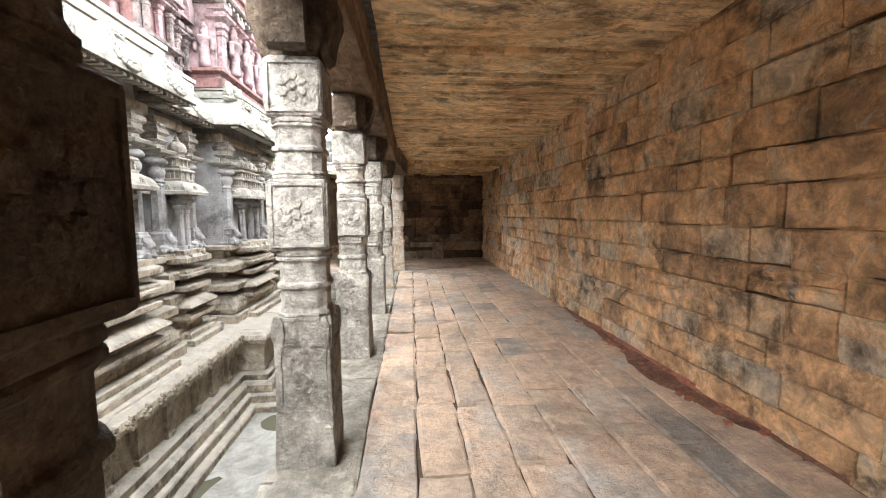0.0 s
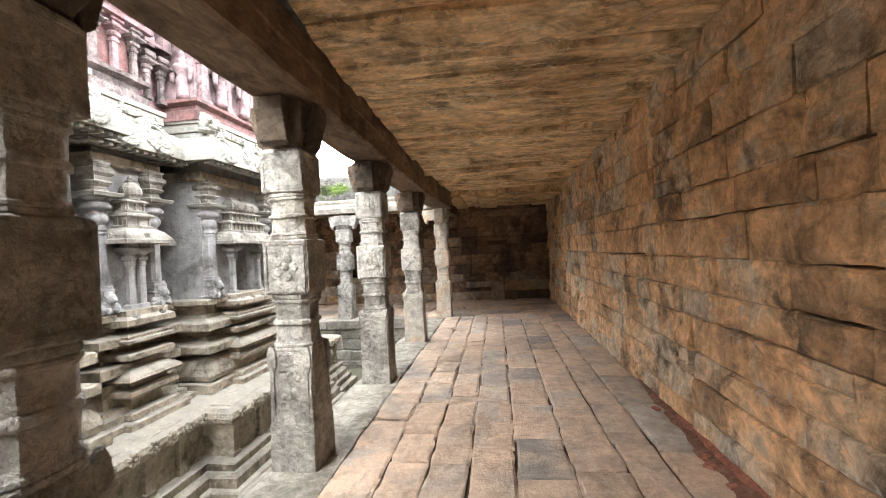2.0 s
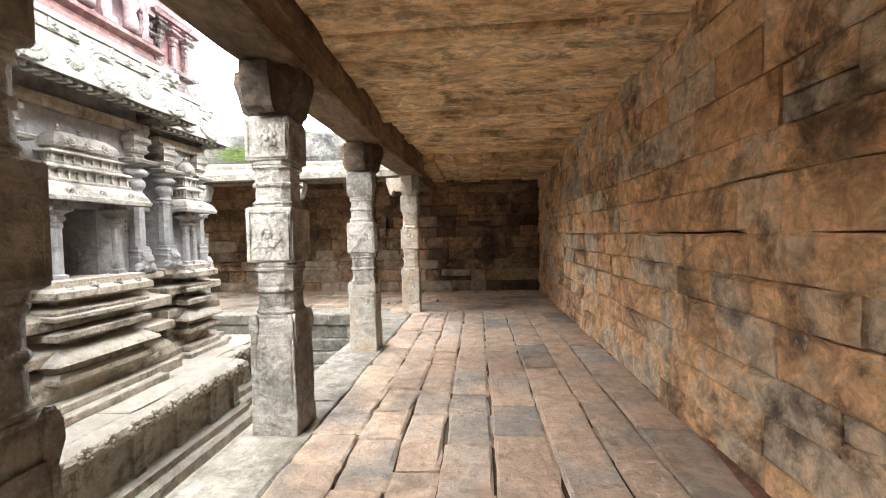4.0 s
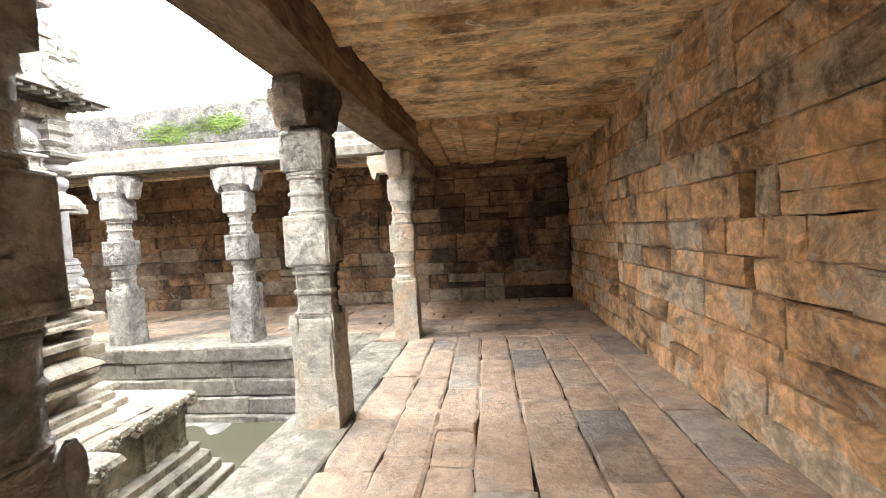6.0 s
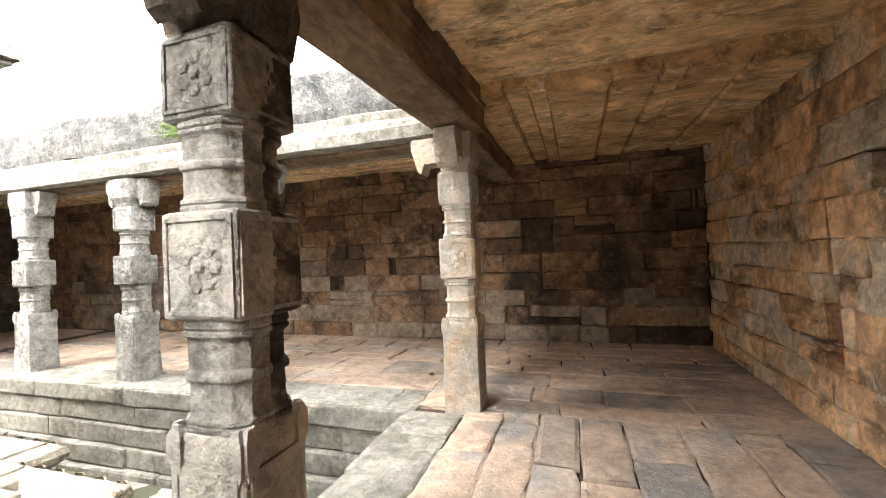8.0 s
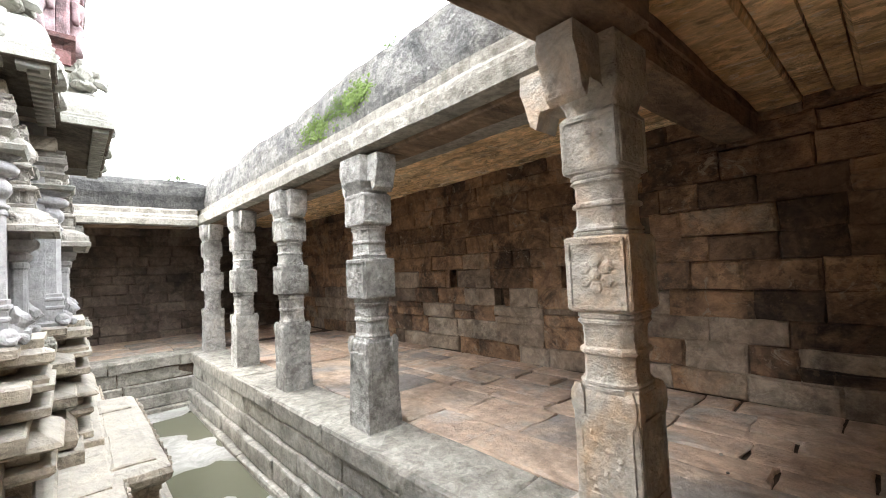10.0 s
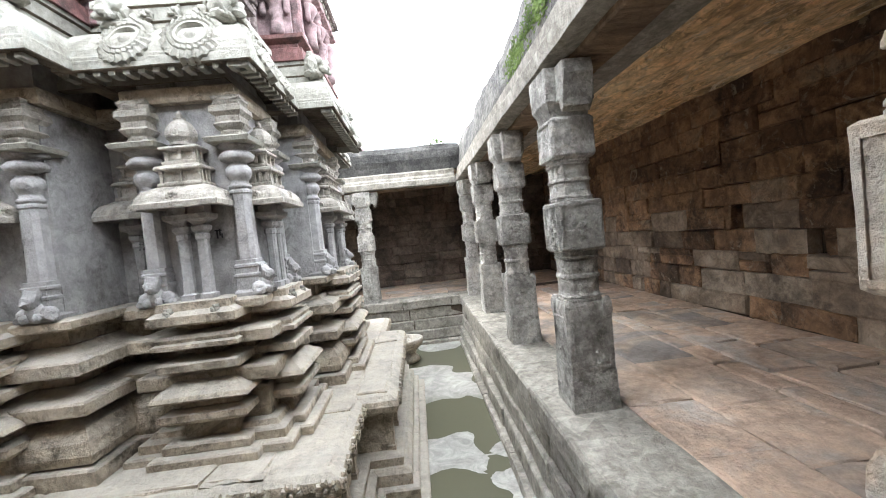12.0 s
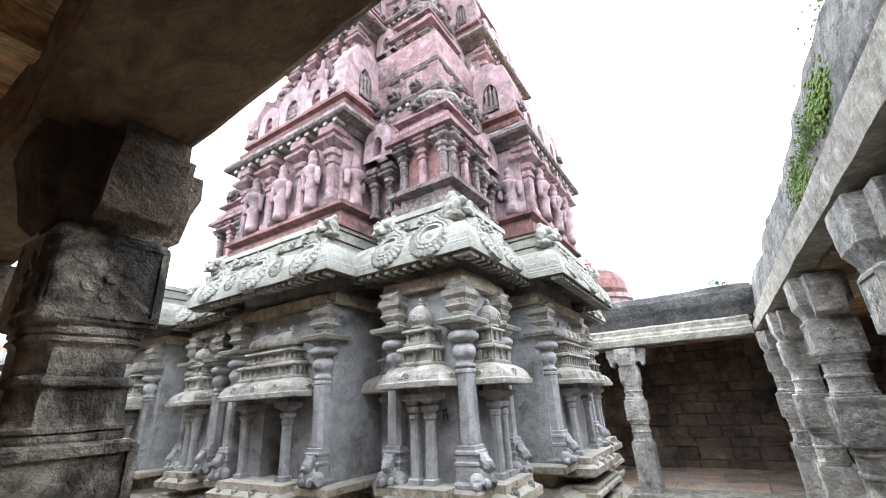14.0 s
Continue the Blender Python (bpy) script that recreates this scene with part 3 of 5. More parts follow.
def fluted_neck(z0, z1, s, slim, seed):
    """A sixteen-sided neck: ringed at both ends and in the middle, with upright flutes between."""
    n = 16
    t = z1 - z0
    marks = [(0.0, 1.0), (0.04, 1.04), (0.07, 1.04), (0.085, 0.99), (0.10, 1.04), (0.13, 1.04), (0.15, 0.98), (0.20, 0.965), (0.45, 0.955), (0.465, 1.01), (0.48, 1.03), (0.52, 1.03), (0.54, 1.0), (0.56, 0.955), (0.80, 0.965), (0.83, 0.98), (0.85, 1.045), (0.88, 1.045), (0.90, 0.99), (0.92, 1.045), (0.96, 1.045), (1.0, 1.0)]
    loops = []
    for f, q in marks:
        loop = []
        flute = 0.20 < f < 0.45 or 0.56 < f < 0.80 or f in (0.20, 0.45, 0.56, 0.80)
        for k in range(n):
            a = 2 * math.pi * (k + 0.5) / n
            c, d = math.cos(a), math.sin(a)
            # between a square and a circle, so that the corners stay strong
            r = s * slim * q * (0.80 / max(abs(c), abs(d)) + 0.20 * 1.06)
            r *= 0.955 if flute and k % 2 else 1.0
            loop.append((c * r, d * r, z0 + t * f))
        loops.append(loop)
    return hewn(rings(bmesh.new(), loops), seed, 1, 0.004)


def pillar(at, height, seed, arms, material, label, half=0.175, group="gallery pillars", turn=0.0, cap_material=None, slim=0.89):
    """A carved gallery pillar: three square blocks between ringed necks, a capital and corbel arms."""
    t = thing("stone_pillar", label, "pillar", (at[0], at[1], 0.0), group, turn=turn)
    f = (height - 0.34) / 2.16
    z = lambda v: v * f
    s = half
    # lower block, a little wider at its foot, with curled horns at its upper corners
    bm = oct_loft(bmesh.new(), [(-0.03, s * 1.07, 0.03), (z(0.14), s * 1.06, 0.03), (z(0.155), s * 1.04, 0.03), (z(0.30), s * 1.03, 0.03), (z(0.31), s * 1.01, 0.03), (z(0.5), s, 0.04), (z(0.70), s * 0.99, 0.04), (z(0.715), s * 1.0, 0.05), (z(0.78), s * 0.97, 0.06), (z(0.80), s * 0.92, 0.14)], wob=0.010, seed=seed)
    hewn(bm, seed, 2, 0.005)
    for k, o in enumerate(FACES):
        scroll(bm, Vector(o) * s * 0.99 + Vector((0, 0, z(0.50))), o, s * 1.5, z(0.34), 0.014, seed + k)
        panel_frame(bm, Vector(o) * s * 0.995 + Vector((0, 0, z(0.50))), o, s * 0.84, z(0.19), 0.016, 0.008)
        u = Vector(o).cross(Vector((0, 0, 1)))
        for e in (-1, 1):
            c = Vector(o) * s * 0.97 + u * e * s * 0.80
            rings(bm, [[c + Vector(o) * dx * q + u * dy * q + Vector((0, 0, z(zz))) for dx, dy in ((0.016, -0.03), (0.016, 0.03), (-0.02, 0.03), (-0.02, -0.03))] for zz, q in ((0.66, 0.5), (0.73, 1.1), (0.79, 1.0), (0.83, 0.4))])
    part("lower_block", bm, material, t)
    part("lower_neck", fluted_neck(z(0.795), z(1.185), s, slim, seed), material, t)
    bm = hewn(oct_loft(bmesh.new(), [(z(1.18), s * 0.93, 0.06), (z(1.19), s * 1.0, 0.03), (z(1.35), s * 1.0, 0.03), (z(1.54), s * 1.0, 0.03), (z(1.55), s * 0.93, 0.06)], wob=0.010, seed=seed + 2), seed, 3, 0.005)
    for o in FACES:
        c = Vector(o) * s * 0.99 + Vector((0, 0, z(1.365)))
        rosette(bm, c, o, s * 0.66, 5 + seed % 4, 0.022)
        panel_frame(bm, c, o, s * 0.92, z(0.165), 0.016, 0.010)
    part("middle_block", bm, material, t)
    part("upper_neck", fluted_neck(z(1.545), z(1.865), s, slim * 0.99, seed + 3), material, t)
    bm = hewn(oct_loft(bmesh.new(), [(z(1.86), s * 0.88, 0.06), (z(1.87), s * 0.96, 0.03), (z(2.02), s * 0.96, 0.03), (z(2.14), s * 0.96, 0.04), (z(2.16), s * 0.88, 0.12)], wob=0.010, seed=seed + 4), seed, 2, 0.005)
    for o in FACES:
        c = Vector(o) * s * 0.95 + Vector((0, 0, z(2.01)))
        rosette(bm, c, o, s * 0.58, 6, 0.018)
        panel_frame(bm, c, o, s * 0.88, z(0.125), 0.014, 0.008)
    part("upper_block", bm, material, t)
    zc = z(2.16)
    bm = oct_loft(bmesh.new(), [(zc, s * 0.84, 0.14), (zc + 0.04, s * 0.88, 0.10), (zc + 0.09, s * 1.02, 0.04), (zc + 0.11, s * 1.08, 0.03), (height, s * 1.10, 0.03)], wob=0.008, seed=seed + 5)
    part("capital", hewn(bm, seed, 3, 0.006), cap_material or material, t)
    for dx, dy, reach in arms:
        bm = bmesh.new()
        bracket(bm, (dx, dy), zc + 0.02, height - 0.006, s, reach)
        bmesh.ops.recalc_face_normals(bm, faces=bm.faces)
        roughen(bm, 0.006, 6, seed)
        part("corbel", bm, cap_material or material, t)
    return t


E_LABELS = ["carved grey granite pillar on the gallery edge", "carved granite pillar on the gallery edge, its shade painted dark", "carved grey granite pillar with a flower medallion", "carved grey granite pillar with a pale diagonal streak", "pale carved granite pillar on the gallery edge", "weathered carved granite pillar with a round medallion", "carved granite corner pillar with ochre patches"]
for k, (x, y) in enumerate(EAST_ROW):
    h = ceil_z(y) - 0.345
    arms = [(0, 1, 0.30), (0, -1, 0.30), (-1, 0, 0.25), (1, 0, 0.25)] if k < 6 else [(-1, 0, 0.42), (0, -1, 0.40)]
    # near pillar and capitals: their dimness is put into a darker stone
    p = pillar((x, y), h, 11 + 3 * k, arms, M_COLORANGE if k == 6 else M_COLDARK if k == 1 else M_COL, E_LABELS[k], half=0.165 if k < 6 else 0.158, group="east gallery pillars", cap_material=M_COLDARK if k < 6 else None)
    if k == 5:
        # shade painted dark and streaky on the two faces turned to the gallery corner
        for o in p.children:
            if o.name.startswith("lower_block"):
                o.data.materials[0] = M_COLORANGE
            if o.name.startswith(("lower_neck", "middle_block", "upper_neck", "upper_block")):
                o.data.materials.append(M_COLSHADE)
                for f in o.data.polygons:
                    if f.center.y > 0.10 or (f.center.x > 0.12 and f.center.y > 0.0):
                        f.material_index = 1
for k, x in enumerate(NORTH_ROW):
    pillar((x, 11.22), 2.50, 41 + 5 * k, [(1, 0, 0.34), (-1, 0, 0.34)], M_COL, "carved grey granite pillar with curled corbels on the platform edge", half=0.165, slim=0.82, group="north gallery pillars")
for k in range(5):
    pillar((-9.16, 8.9 - 2.05 * k), 2.48, 71 + 4 * k, [(0, 1, 0.36), (0, -1, 0.36), (1, 0, 0.34)], M_COL, "carved grey granite pillar of the west gallery", half=0.175, group="west gallery pillars")


# ---- the shrine in the court ----
CX, CY = -4.80, 6.85
shrine = thing("shrine", "carved grey granite shrine with a pink stucco tower in the court", "temple", (CX, CY, 0.0))
# Seen in its own frame each side looks the same; a quarter turn brings the next side.
SIDES = (0, 90, 180, 270)
HALL_BAYS = (-3.1, -5.4, -7.7)


def worn(bm, amp=0.007, seed=0):
    roughen(bm, amp * 0.45, 2.0, seed)
    return roughen(bm, amp * 0.30, 11.0, seed)


def long_rect_loft(bm, x0, x1, y0, y1, profile, step=0.14):
    """rect_loft whose long sides are cut into short runs, so that wear can bend them."""
    def edge(a, b):
        n = max(1, int(math.hypot(b[0] - a[0], b[1] - a[1]) / step))
        return [(a[0] + (b[0] - a[0]) * k / n, a[1] + (b[1] - a[1]) * k / n) for k in range(n)]

    base = [(x0, y0), (x1, y0), (x1, y1), (x0, y1)]
    sx = {x0: -1, x1: 1}
    sy = {y0: -1, y1: 1}
    unit = []
    for k in range(4):
        a, b = base[k], base[(k + 1) % 4]
        run = edge(a, b)
        for j, p in enumerate(run):
            ox = sx[a[0]] if (j == 0 or a[0] == b[0]) else 0
            oy = sy[a[1]] if (j == 0 or a[1] == b[1]) else 0
            unit.append((p, ox, oy))
    return rings(bm, [[(p[0] + ox * d, p[1] + oy * d, z) for p, ox, oy in unit] for d, z in profile])


# Bays: (name, half extents of its block in plan). Karna: the four corners; bhadra: the middle of each side.
def bay_blocks():
    """Plan rectangles of one course: core, corner bays, middle bays, and the niche bases before them."""
    out = [("core", (-1.62, 1.62, -1.62, 1.62))]
    for sx in (-1, 1):
        for sy in (-1, 1):
            xs_, ys_ = sorted((sx * 1.22, sx * 1.92)), sorted((sy * 1.22, sy * 1.92))
            out.append(("corner", (xs_[0], xs_[1], ys_[0], ys_[1])))
    out.append(("middle", (-0.74, 0.74, -2.12, 2.12)))
    out.append(("middle", (-2.12, 2.12, -0.74, 0.74)))
    for s in (-1, 1):
        out.append(("niche", (-0.36, 0.36, *sorted((s * 1.9, s * 2.26)))))
        out.append(("niche", (*sorted((s * 1.9, s * 2.26)), -0.36, 0.36)))
        for t_ in (-1, 1):
            c = t_ * 1.57
            out.append(("niche", (c - 0.17, c + 0.17, *sorted((s * 1.7, s * 2.04)))))
            out.append(("niche", (*sorted((s * 1.7, s * 2.04)), c - 0.17, c + 0.17)))
    out.append(("hall", (-1.62, 1.66, -10.0, -1.5)))
    for c in HALL_BAYS:
        out.append(("hall_bay", (-1.5, 2.06, c - 0.74, c + 0.74)))
        out.append(("niche", (1.8, 2.20, c - 0.36, c + 0.36)))
    return out


def course(name, profile, material, seed, label="", skip=()):
    """One course of mouldings round the whole shrine; every bay's stone is a part of its own."""
    for n, (kind, (x0, x1, y0, y1)) in enumerate(bay_blocks()):
        if kind in skip:
            continue
        e = {"core": 0.0, "corner": 0.003, "middle": 0.005, "niche": 0.008, "hall": -0.002, "hall_bay": 0.006}[kind] + 0.001 * (n % 3)
        sh = 0.75 if kind == "core" else 1.0
        bm = long_rect_loft(bmesh.new(), x0, x1, y0, y1, [(o * sh, z + e if i else z - e) for i, (o, z) in enumerate(profile)])
        worn(bm, 0.008, seed + n)
        part(name, bm, material, shrine, label)


def flat(z0, z1, out):
    return [(out - 0.012, z0), (out, z0 + 0.012), (out, z1 - 0.014), (out - 0.014, z1)]


# base mouldings, from the plinth up to the pilaster feet; bays, niches and recesses each have their own stack
BAY_STACK = [
    ("base_slab", flat(-0.01, 0.065, 0.23)),
    ("base_slab", [(0.15, 0.055), (0.165, 0.065), (0.165, 0.125), (0.11, 0.145), (0.09, 0.18), (0.05, 0.19)]),
    ("base_block", flat(0.18, 0.42, 0.03)),
    ("base_neck", flat(0.41, 0.50, -0.05)),
    ("drip_course", [(-0.06, 0.493), (0.125, 0.497), (0.135, 0.505), (0.135, 0.588), (0.122, 0.602), (-0.02, 0.615), (-0.03, 0.64)]),
    ("base_neck", flat(0.63, 0.785, -0.06)),
    ("drip_course", [(-0.08, 0.776), (0.14, 0.78), (0.15, 0.788), (0.15, 0.862), (0.137, 0.876), (-0.03, 0.886), (-0.04, 0.895)]),
    ("base_neck", flat(0.885, 1.02, -0.07)),
    ("ledge_course", [(-0.10, 1.012), (0.08, 1.018), (0.10, 1.03), (0.10, 1.08), (0.08, 1.098), (0.0, 1.10)]),
]
MIDDLE_STACK = [
    ("base_slab", flat(-0.01, 0.12, 0.20)),
    ("curved_course", [(0.10, 0.115), (0.15, 0.14), (0.165, 0.20), (0.145, 0.28), (0.09, 0.36), (0.03, 0.395), (0.0, 0.40)]),
    ("base_neck", flat(0.39, 0.47, -0.04)),
    ("drip_course", [(-0.05, 0.455), (0.148, 0.458), (0.16, 0.468), (0.16, 0.54), (0.148, 0.555), (0.02, 0.59), (-0.02, 0.62)]),
    ("base_neck", flat(0.61, 0.735, -0.06)),
    ("band_course", [(-0.06, 0.722), (0.135, 0.725), (0.147, 0.735), (0.147, 0.815), (0.132, 0.83), (0.02, 0.865), (-0.02, 0.905)]),
    ("base_neck", flat(0.895, 1.03, -0.06)),
    ("ledge_course", [(-0.08, 1.02), (0.085, 1.027), (0.10, 1.04), (0.10, 1.088), (0.08, 1.10), (0.0, 1.104)]),
]
NICHE_STACK = [
    ("base_slab", flat(-0.012, 0.07, 0.20)),
    ("base_slab", flat(0.065, 0.14, 0.13)),
    ("base_neck", flat(0.13, 0.275, 0.02)),
    ("rounded_course", [(0.0, 0.262), (0.10, 0.268), (0.135, 0.30), (0.13, 0.34), (0.08, 0.365), (0.0, 0.37)]),
    ("base_slab", flat(0.362, 0.435, 0.06)),
    ("petal_course", [(0.02, 0.43), (0.15, 0.437), (0.168, 0.452), (0.15, 0.48), (0.05, 0.55), (0.0, 0.56)]),
    ("base_neck", flat(0.55, 0.635, -0.06)),
    ("drip_course", [(-0.05, 0.63), (0.10, 0.633), (0.112, 0.642), (0.112, 0.69), (0.10, 0.70), (-0.04, 0.71)]),
    ("base_neck", flat(0.70, 0.795, -0.07)),
    ("drip_course", [(-0.08, 0.785), (0.10, 0.79), (0.125, 0.80), (0.125, 0.83), (0.10, 0.842), (0.105, 0.868), (0.085, 0.89), (0.0, 0.90)]),
    ("base_neck", flat(0.89, 0.965, -0.05)),
    ("ledge_course", [(-0.06, 0.95), (0.10, 0.957), (0.13, 0.975), (0.13, 1.03), (0.08, 1.06), (0.08, 1.115), (0.0, 1.12)]),
]
CORE_STACK = [
    ("base_slab", flat(-0.008, 0.12, 0.25)),
    ("curved_course", [(0.22, 0.115), (0.23, 0.16), (0.20, 0.28), (0.12, 0.38), (0.06, 0.42), (0.0, 0.43)]),
    ("base_neck", flat(0.42, 0.525, -0.02)),
    ("drip_course", [(-0.04, 0.513), (0.16, 0.52), (0.18, 0.533), (0.17, 0.575), (0.05, 0.62), (0.0, 0.625)]),
    ("base_neck", flat(0.615, 0.735, -0.05)),
    ("band_course", [(-0.06, 0.722), (0.12, 0.728), (0.15, 0.745), (0.15, 0.80), (0.08, 0.83), (0.0, 0.835)]),
    ("base_neck", flat(0.825, 0.985, -0.04)),
    ("ledge_course", [(-0.06, 0.972), (0.08, 0.978), (0.10, 0.99), (0.10, 1.06), (0.06, 1.092), (0.0, 1.097)]),
]
for n, (kind, (x0, x1, y0, y1)) in enumerate(bay_blocks()):
    stack = NICHE_STACK if kind == "niche" else CORE_STACK if kind in ("core", "hall") else MIDDLE_STACK if kind in ("middle", "hall_bay") else BAY_STACK
    e = 0.0013 * (n % 5)
    for k, (name, profile) in enumerate(stack):
        bm = long_rect_loft(bmesh.new(), x0, x1, y0, y1, [(o, z + e) for o, z in profile], 0.11)
        part(name, worn(bm, 0.007, n * 20 + k), M_BASE, shrine)
# wall; the middle bays have an open niche in each face
def wall_part(x0, x1, y0, y1, z0, z1, seed):
    zs = [z0 + (z1 - z0) * k / 4 for k in range(5)]
    part("wall", worn(long_rect_loft(bmesh.new(), x0, x1, y0, y1, [(0, z) for z in zs], 0.3), 0.004, seed), M_SHRINE, shrine)


for n, (kind, (x0, x1, y0, y1)) in enumerate(bay_blocks()):
    if kind == "middle":
        wall_part(max(x0 + 0.03, -1.72), min(x1 - 0.03, 1.72), max(y0 + 0.03, -1.72), min(y1 - 0.03, 1.72), 1.09, 2.88, n)
    elif kind == "core":
        wall_part(-1.46, 1.46, -1.46, 1.46, 1.09, 2.88, n)
    elif kind != "niche":
        wall_part(x0 + 0.03, x1 - 0.03, y0 + 0.03, y1 - 0.03, 1.09, 2.88, n)
NICHE_HALF = 0.19
for k, (sx, sy) in enumerate(((0, -1), (0, 1), (-1, 0), (1, 0))):
    for lo, hi, z0, z1 in ((-0.71, -NICHE_HALF, 1.092, 2.875), (NICHE_HALF, 0.71, 1.092, 2.875), (-NICHE_HALF - 0.004, NICHE_HALF + 0.004, 1.74, 2.87)):
        near, far = (1.716, 2.09 if z0 < 1.5 else 2.086)
        if sy:
            wall_part(lo, hi, *sorted((sy * near, sy * far)), z0, z1, 60 + k)
        else:
            wall_part(*sorted((sx * near, sx * far)), lo, hi, z0, z1, 60 + k)
course("wall_beam", flat(2.56, 2.66, 0.05), M_BASE, 21, skip=("niche",))


def lathe_mesh(rows, material, seg=12, name="m"):
    return mesh_of(lathe(bmesh.new(), rows, seg=seg), name, material, True)


# pilaster, built once and shared: foot block with a seated lion, shaft, pot, cushion, plate, corbel
def star_lumps(lumps, detail=4):
    """One skin drawn over a heap of ellipsoids (x, y, z, rx, ry, rz), as seen from the middle of the first."""
    bm = bmesh.new()
    bmesh.ops.create_icosphere(bm, subdivisions=detail, radius=1.0)
    c = Vector(lumps[0][:3])
    for v in bm.verts:
        d = v.co.normalized()
        far = 0.0
        for x, y, z, rx, ry, rz in lumps:
            o = Vector(((c.x - x) / rx, (c.y - y) / ry, (c.z - z) / rz))
            w = Vector((d.x / rx, d.y / ry, d.z / rz))
            a, b, k = w.dot(w), o.dot(w), o.dot(o) - 1
            disc = b * b - a * k
            if disc > 0:
                far = max(far, (-b + math.sqrt(disc)) / a)
        v.co = c + d * far
    return bm


def foot_mesh():
    bm = oct_loft(bmesh.new(), [(1.10, 0.095, 0.1), (1.13, 0.10, 0.05), (1.15, 0.085, 0.08), (1.24, 0.083, 0.06), (1.25, 0.09, 0.05), (1.265, 0.09, 0.05), (1.275, 0.08, 0.06), (1.31, 0.08, 0.06), (1.32, 0.088, 0.05), (1.335, 0.088, 0.05), (1.345, 0.078, 0.06), (1.37, 0.078, 0.06), (1.375, 0.07, 0.2)])
    return mesh_of(bm, "foot", M_SHRINE)


def lion_mesh():
    """A crouching guardian lion, much worn, against the pilaster's foot."""
    lumps = [(0, -0.085, 1.17, 0.062, 0.055, 0.075), (-0.075, -0.075, 1.155, 0.05, 0.05, 0.052), (0.075, -0.075, 1.155, 0.05, 0.05, 0.052), (0, -0.125, 1.245, 0.048, 0.046, 0.05), (0, -0.10, 1.275, 0.062, 0.04, 0.045),
             (-0.045, -0.14, 1.135, 0.02, 0.028, 0.035), (0.045, -0.14, 1.135, 0.02, 0.028, 0.035), (-0.11, -0.09, 1.125, 0.03, 0.035, 0.024), (0.11, -0.09, 1.125, 0.03, 0.035, 0.024), (0, -0.168, 1.232, 0.022, 0.02, 0.018),
             (-0.043, -0.10, 1.318, 0.016, 0.016, 0.02), (0.043, -0.10, 1.318, 0.016, 0.016, 0.02)]
    bm = star_lumps(lumps)
    roughen(bm, 0.004, 22, 3)
    return mesh_of(bm, "lion", M_SHRINE)


ME_FOOT, ME_LION = foot_mesh(), lion_mesh()
ME_SHAFT = mesh_of(oct_loft(bmesh.new(), [(1.365, 0.068, 0.45), (1.6, 0.066, 0.45), (1.86, 0.064, 0.45), (1.87, 0.072, 0.45), (1.885, 0.072, 0.45), (1.90, 0.064, 0.45)]), "shaft", M_SHRINE)
ME_POT = lathe_mesh([(0.064, 1.895), (0.082, 1.91), (0.082, 1.925), (0.066, 1.935), (0.064, 1.965), (0.078, 1.98), (0.092, 2.01), (0.09, 2.05), (0.07, 2.075), (0.06, 2.085), (0.065, 2.10), (0.115, 2.115), (0.125, 2.145), (0.10, 2.175), (0.075, 2.185), (0.10, 2.20), (0.135, 2.225)], M_SHRINE, 14, "pot")
ME_PLATE = mesh_of(rect_loft(bmesh.new(), -0.15, 0.15, -0.15, 0.15, [(-0.03, 2.222), (0, 2.235), (0.012, 2.265), (0.0, 2.275)]), "plate", M_EAVE)


def corbel_mesh():
    bm = rect_loft(bmesh.new(), -0.075, 0.075, -0.075, 0.075, [(0, 2.272), (-0.005, 2.33), (0.012, 2.345), (0.03, 2.37), (0.01, 2.39), (0.012, 2.43), (0.04, 2.46), (0.035, 2.50), (0.02, 2.51), (0.025, 2.575)])
    bmesh.ops.subdivide_edges(bm, edges=bm.edges, cuts=3, use_grid_fill=True)
    for v in bm.verts:
        # leaves curl out of the block in two tiers
        a, f = math.atan2(v.co.y, v.co.x), (v.co.z - 2.272) / 0.303
        k = 1 + 0.13 * math.cos(12 * a) * max(0.0, math.sin(f * 2.6 * math.pi)) if 0.12 < f < 0.92 else 1
        v.co.x, v.co.y = v.co.x * k, v.co.y * k
    return mesh_of(roughen(bm, 0.004, 12, 2), "corbel", M_CARVED)


ME_CORBEL = corbel_mesh()


def pilaster(x, y, turn=0.0, name="pilaster"):
    p = new(name)
    p.parent = shrine
    p.matrix_basis = pose(x, y, 0, 0, 0, turn)
    p["label"] = "slender grey stone pilaster with a lion foot, pot and plate capital"
    for nm, me in (("foot", ME_FOOT), ("lion", ME_LION), ("shaft", ME_SHAFT), ("pot", ME_POT), ("plate", ME_PLATE), ("corbel", ME_CORBEL)):
        link_part(nm, me, p, Matrix())
    return p


# niche pavilions: two colonnettes, an eave and a small storeyed roof
def colonnette_mesh():
    bm = oct_loft(bmesh.new(), [(1.10, 0.05, 0.1), (1.16, 0.05, 0.1), (1.17, 0.036, 0.4), (1.55, 0.034, 0.4), (1.56, 0.042, 0.4), (1.59, 0.042, 0.4), (1.60, 0.036, 0.4), (1.62, 0.055, 0.35), (1.645, 0.058, 0.35), (1.66, 0.042, 0.35), (1.68, 0.055, 0.2), (1.70, 0.085, 0.05), (1.735, 0.09, 0.03), (1.74, 0.06, 0.1), (1.80, 0.06, 0.1)])
    return mesh_of(bm, "colonnette", M_SHRINE)


ME_COLON = colonnette_mesh()


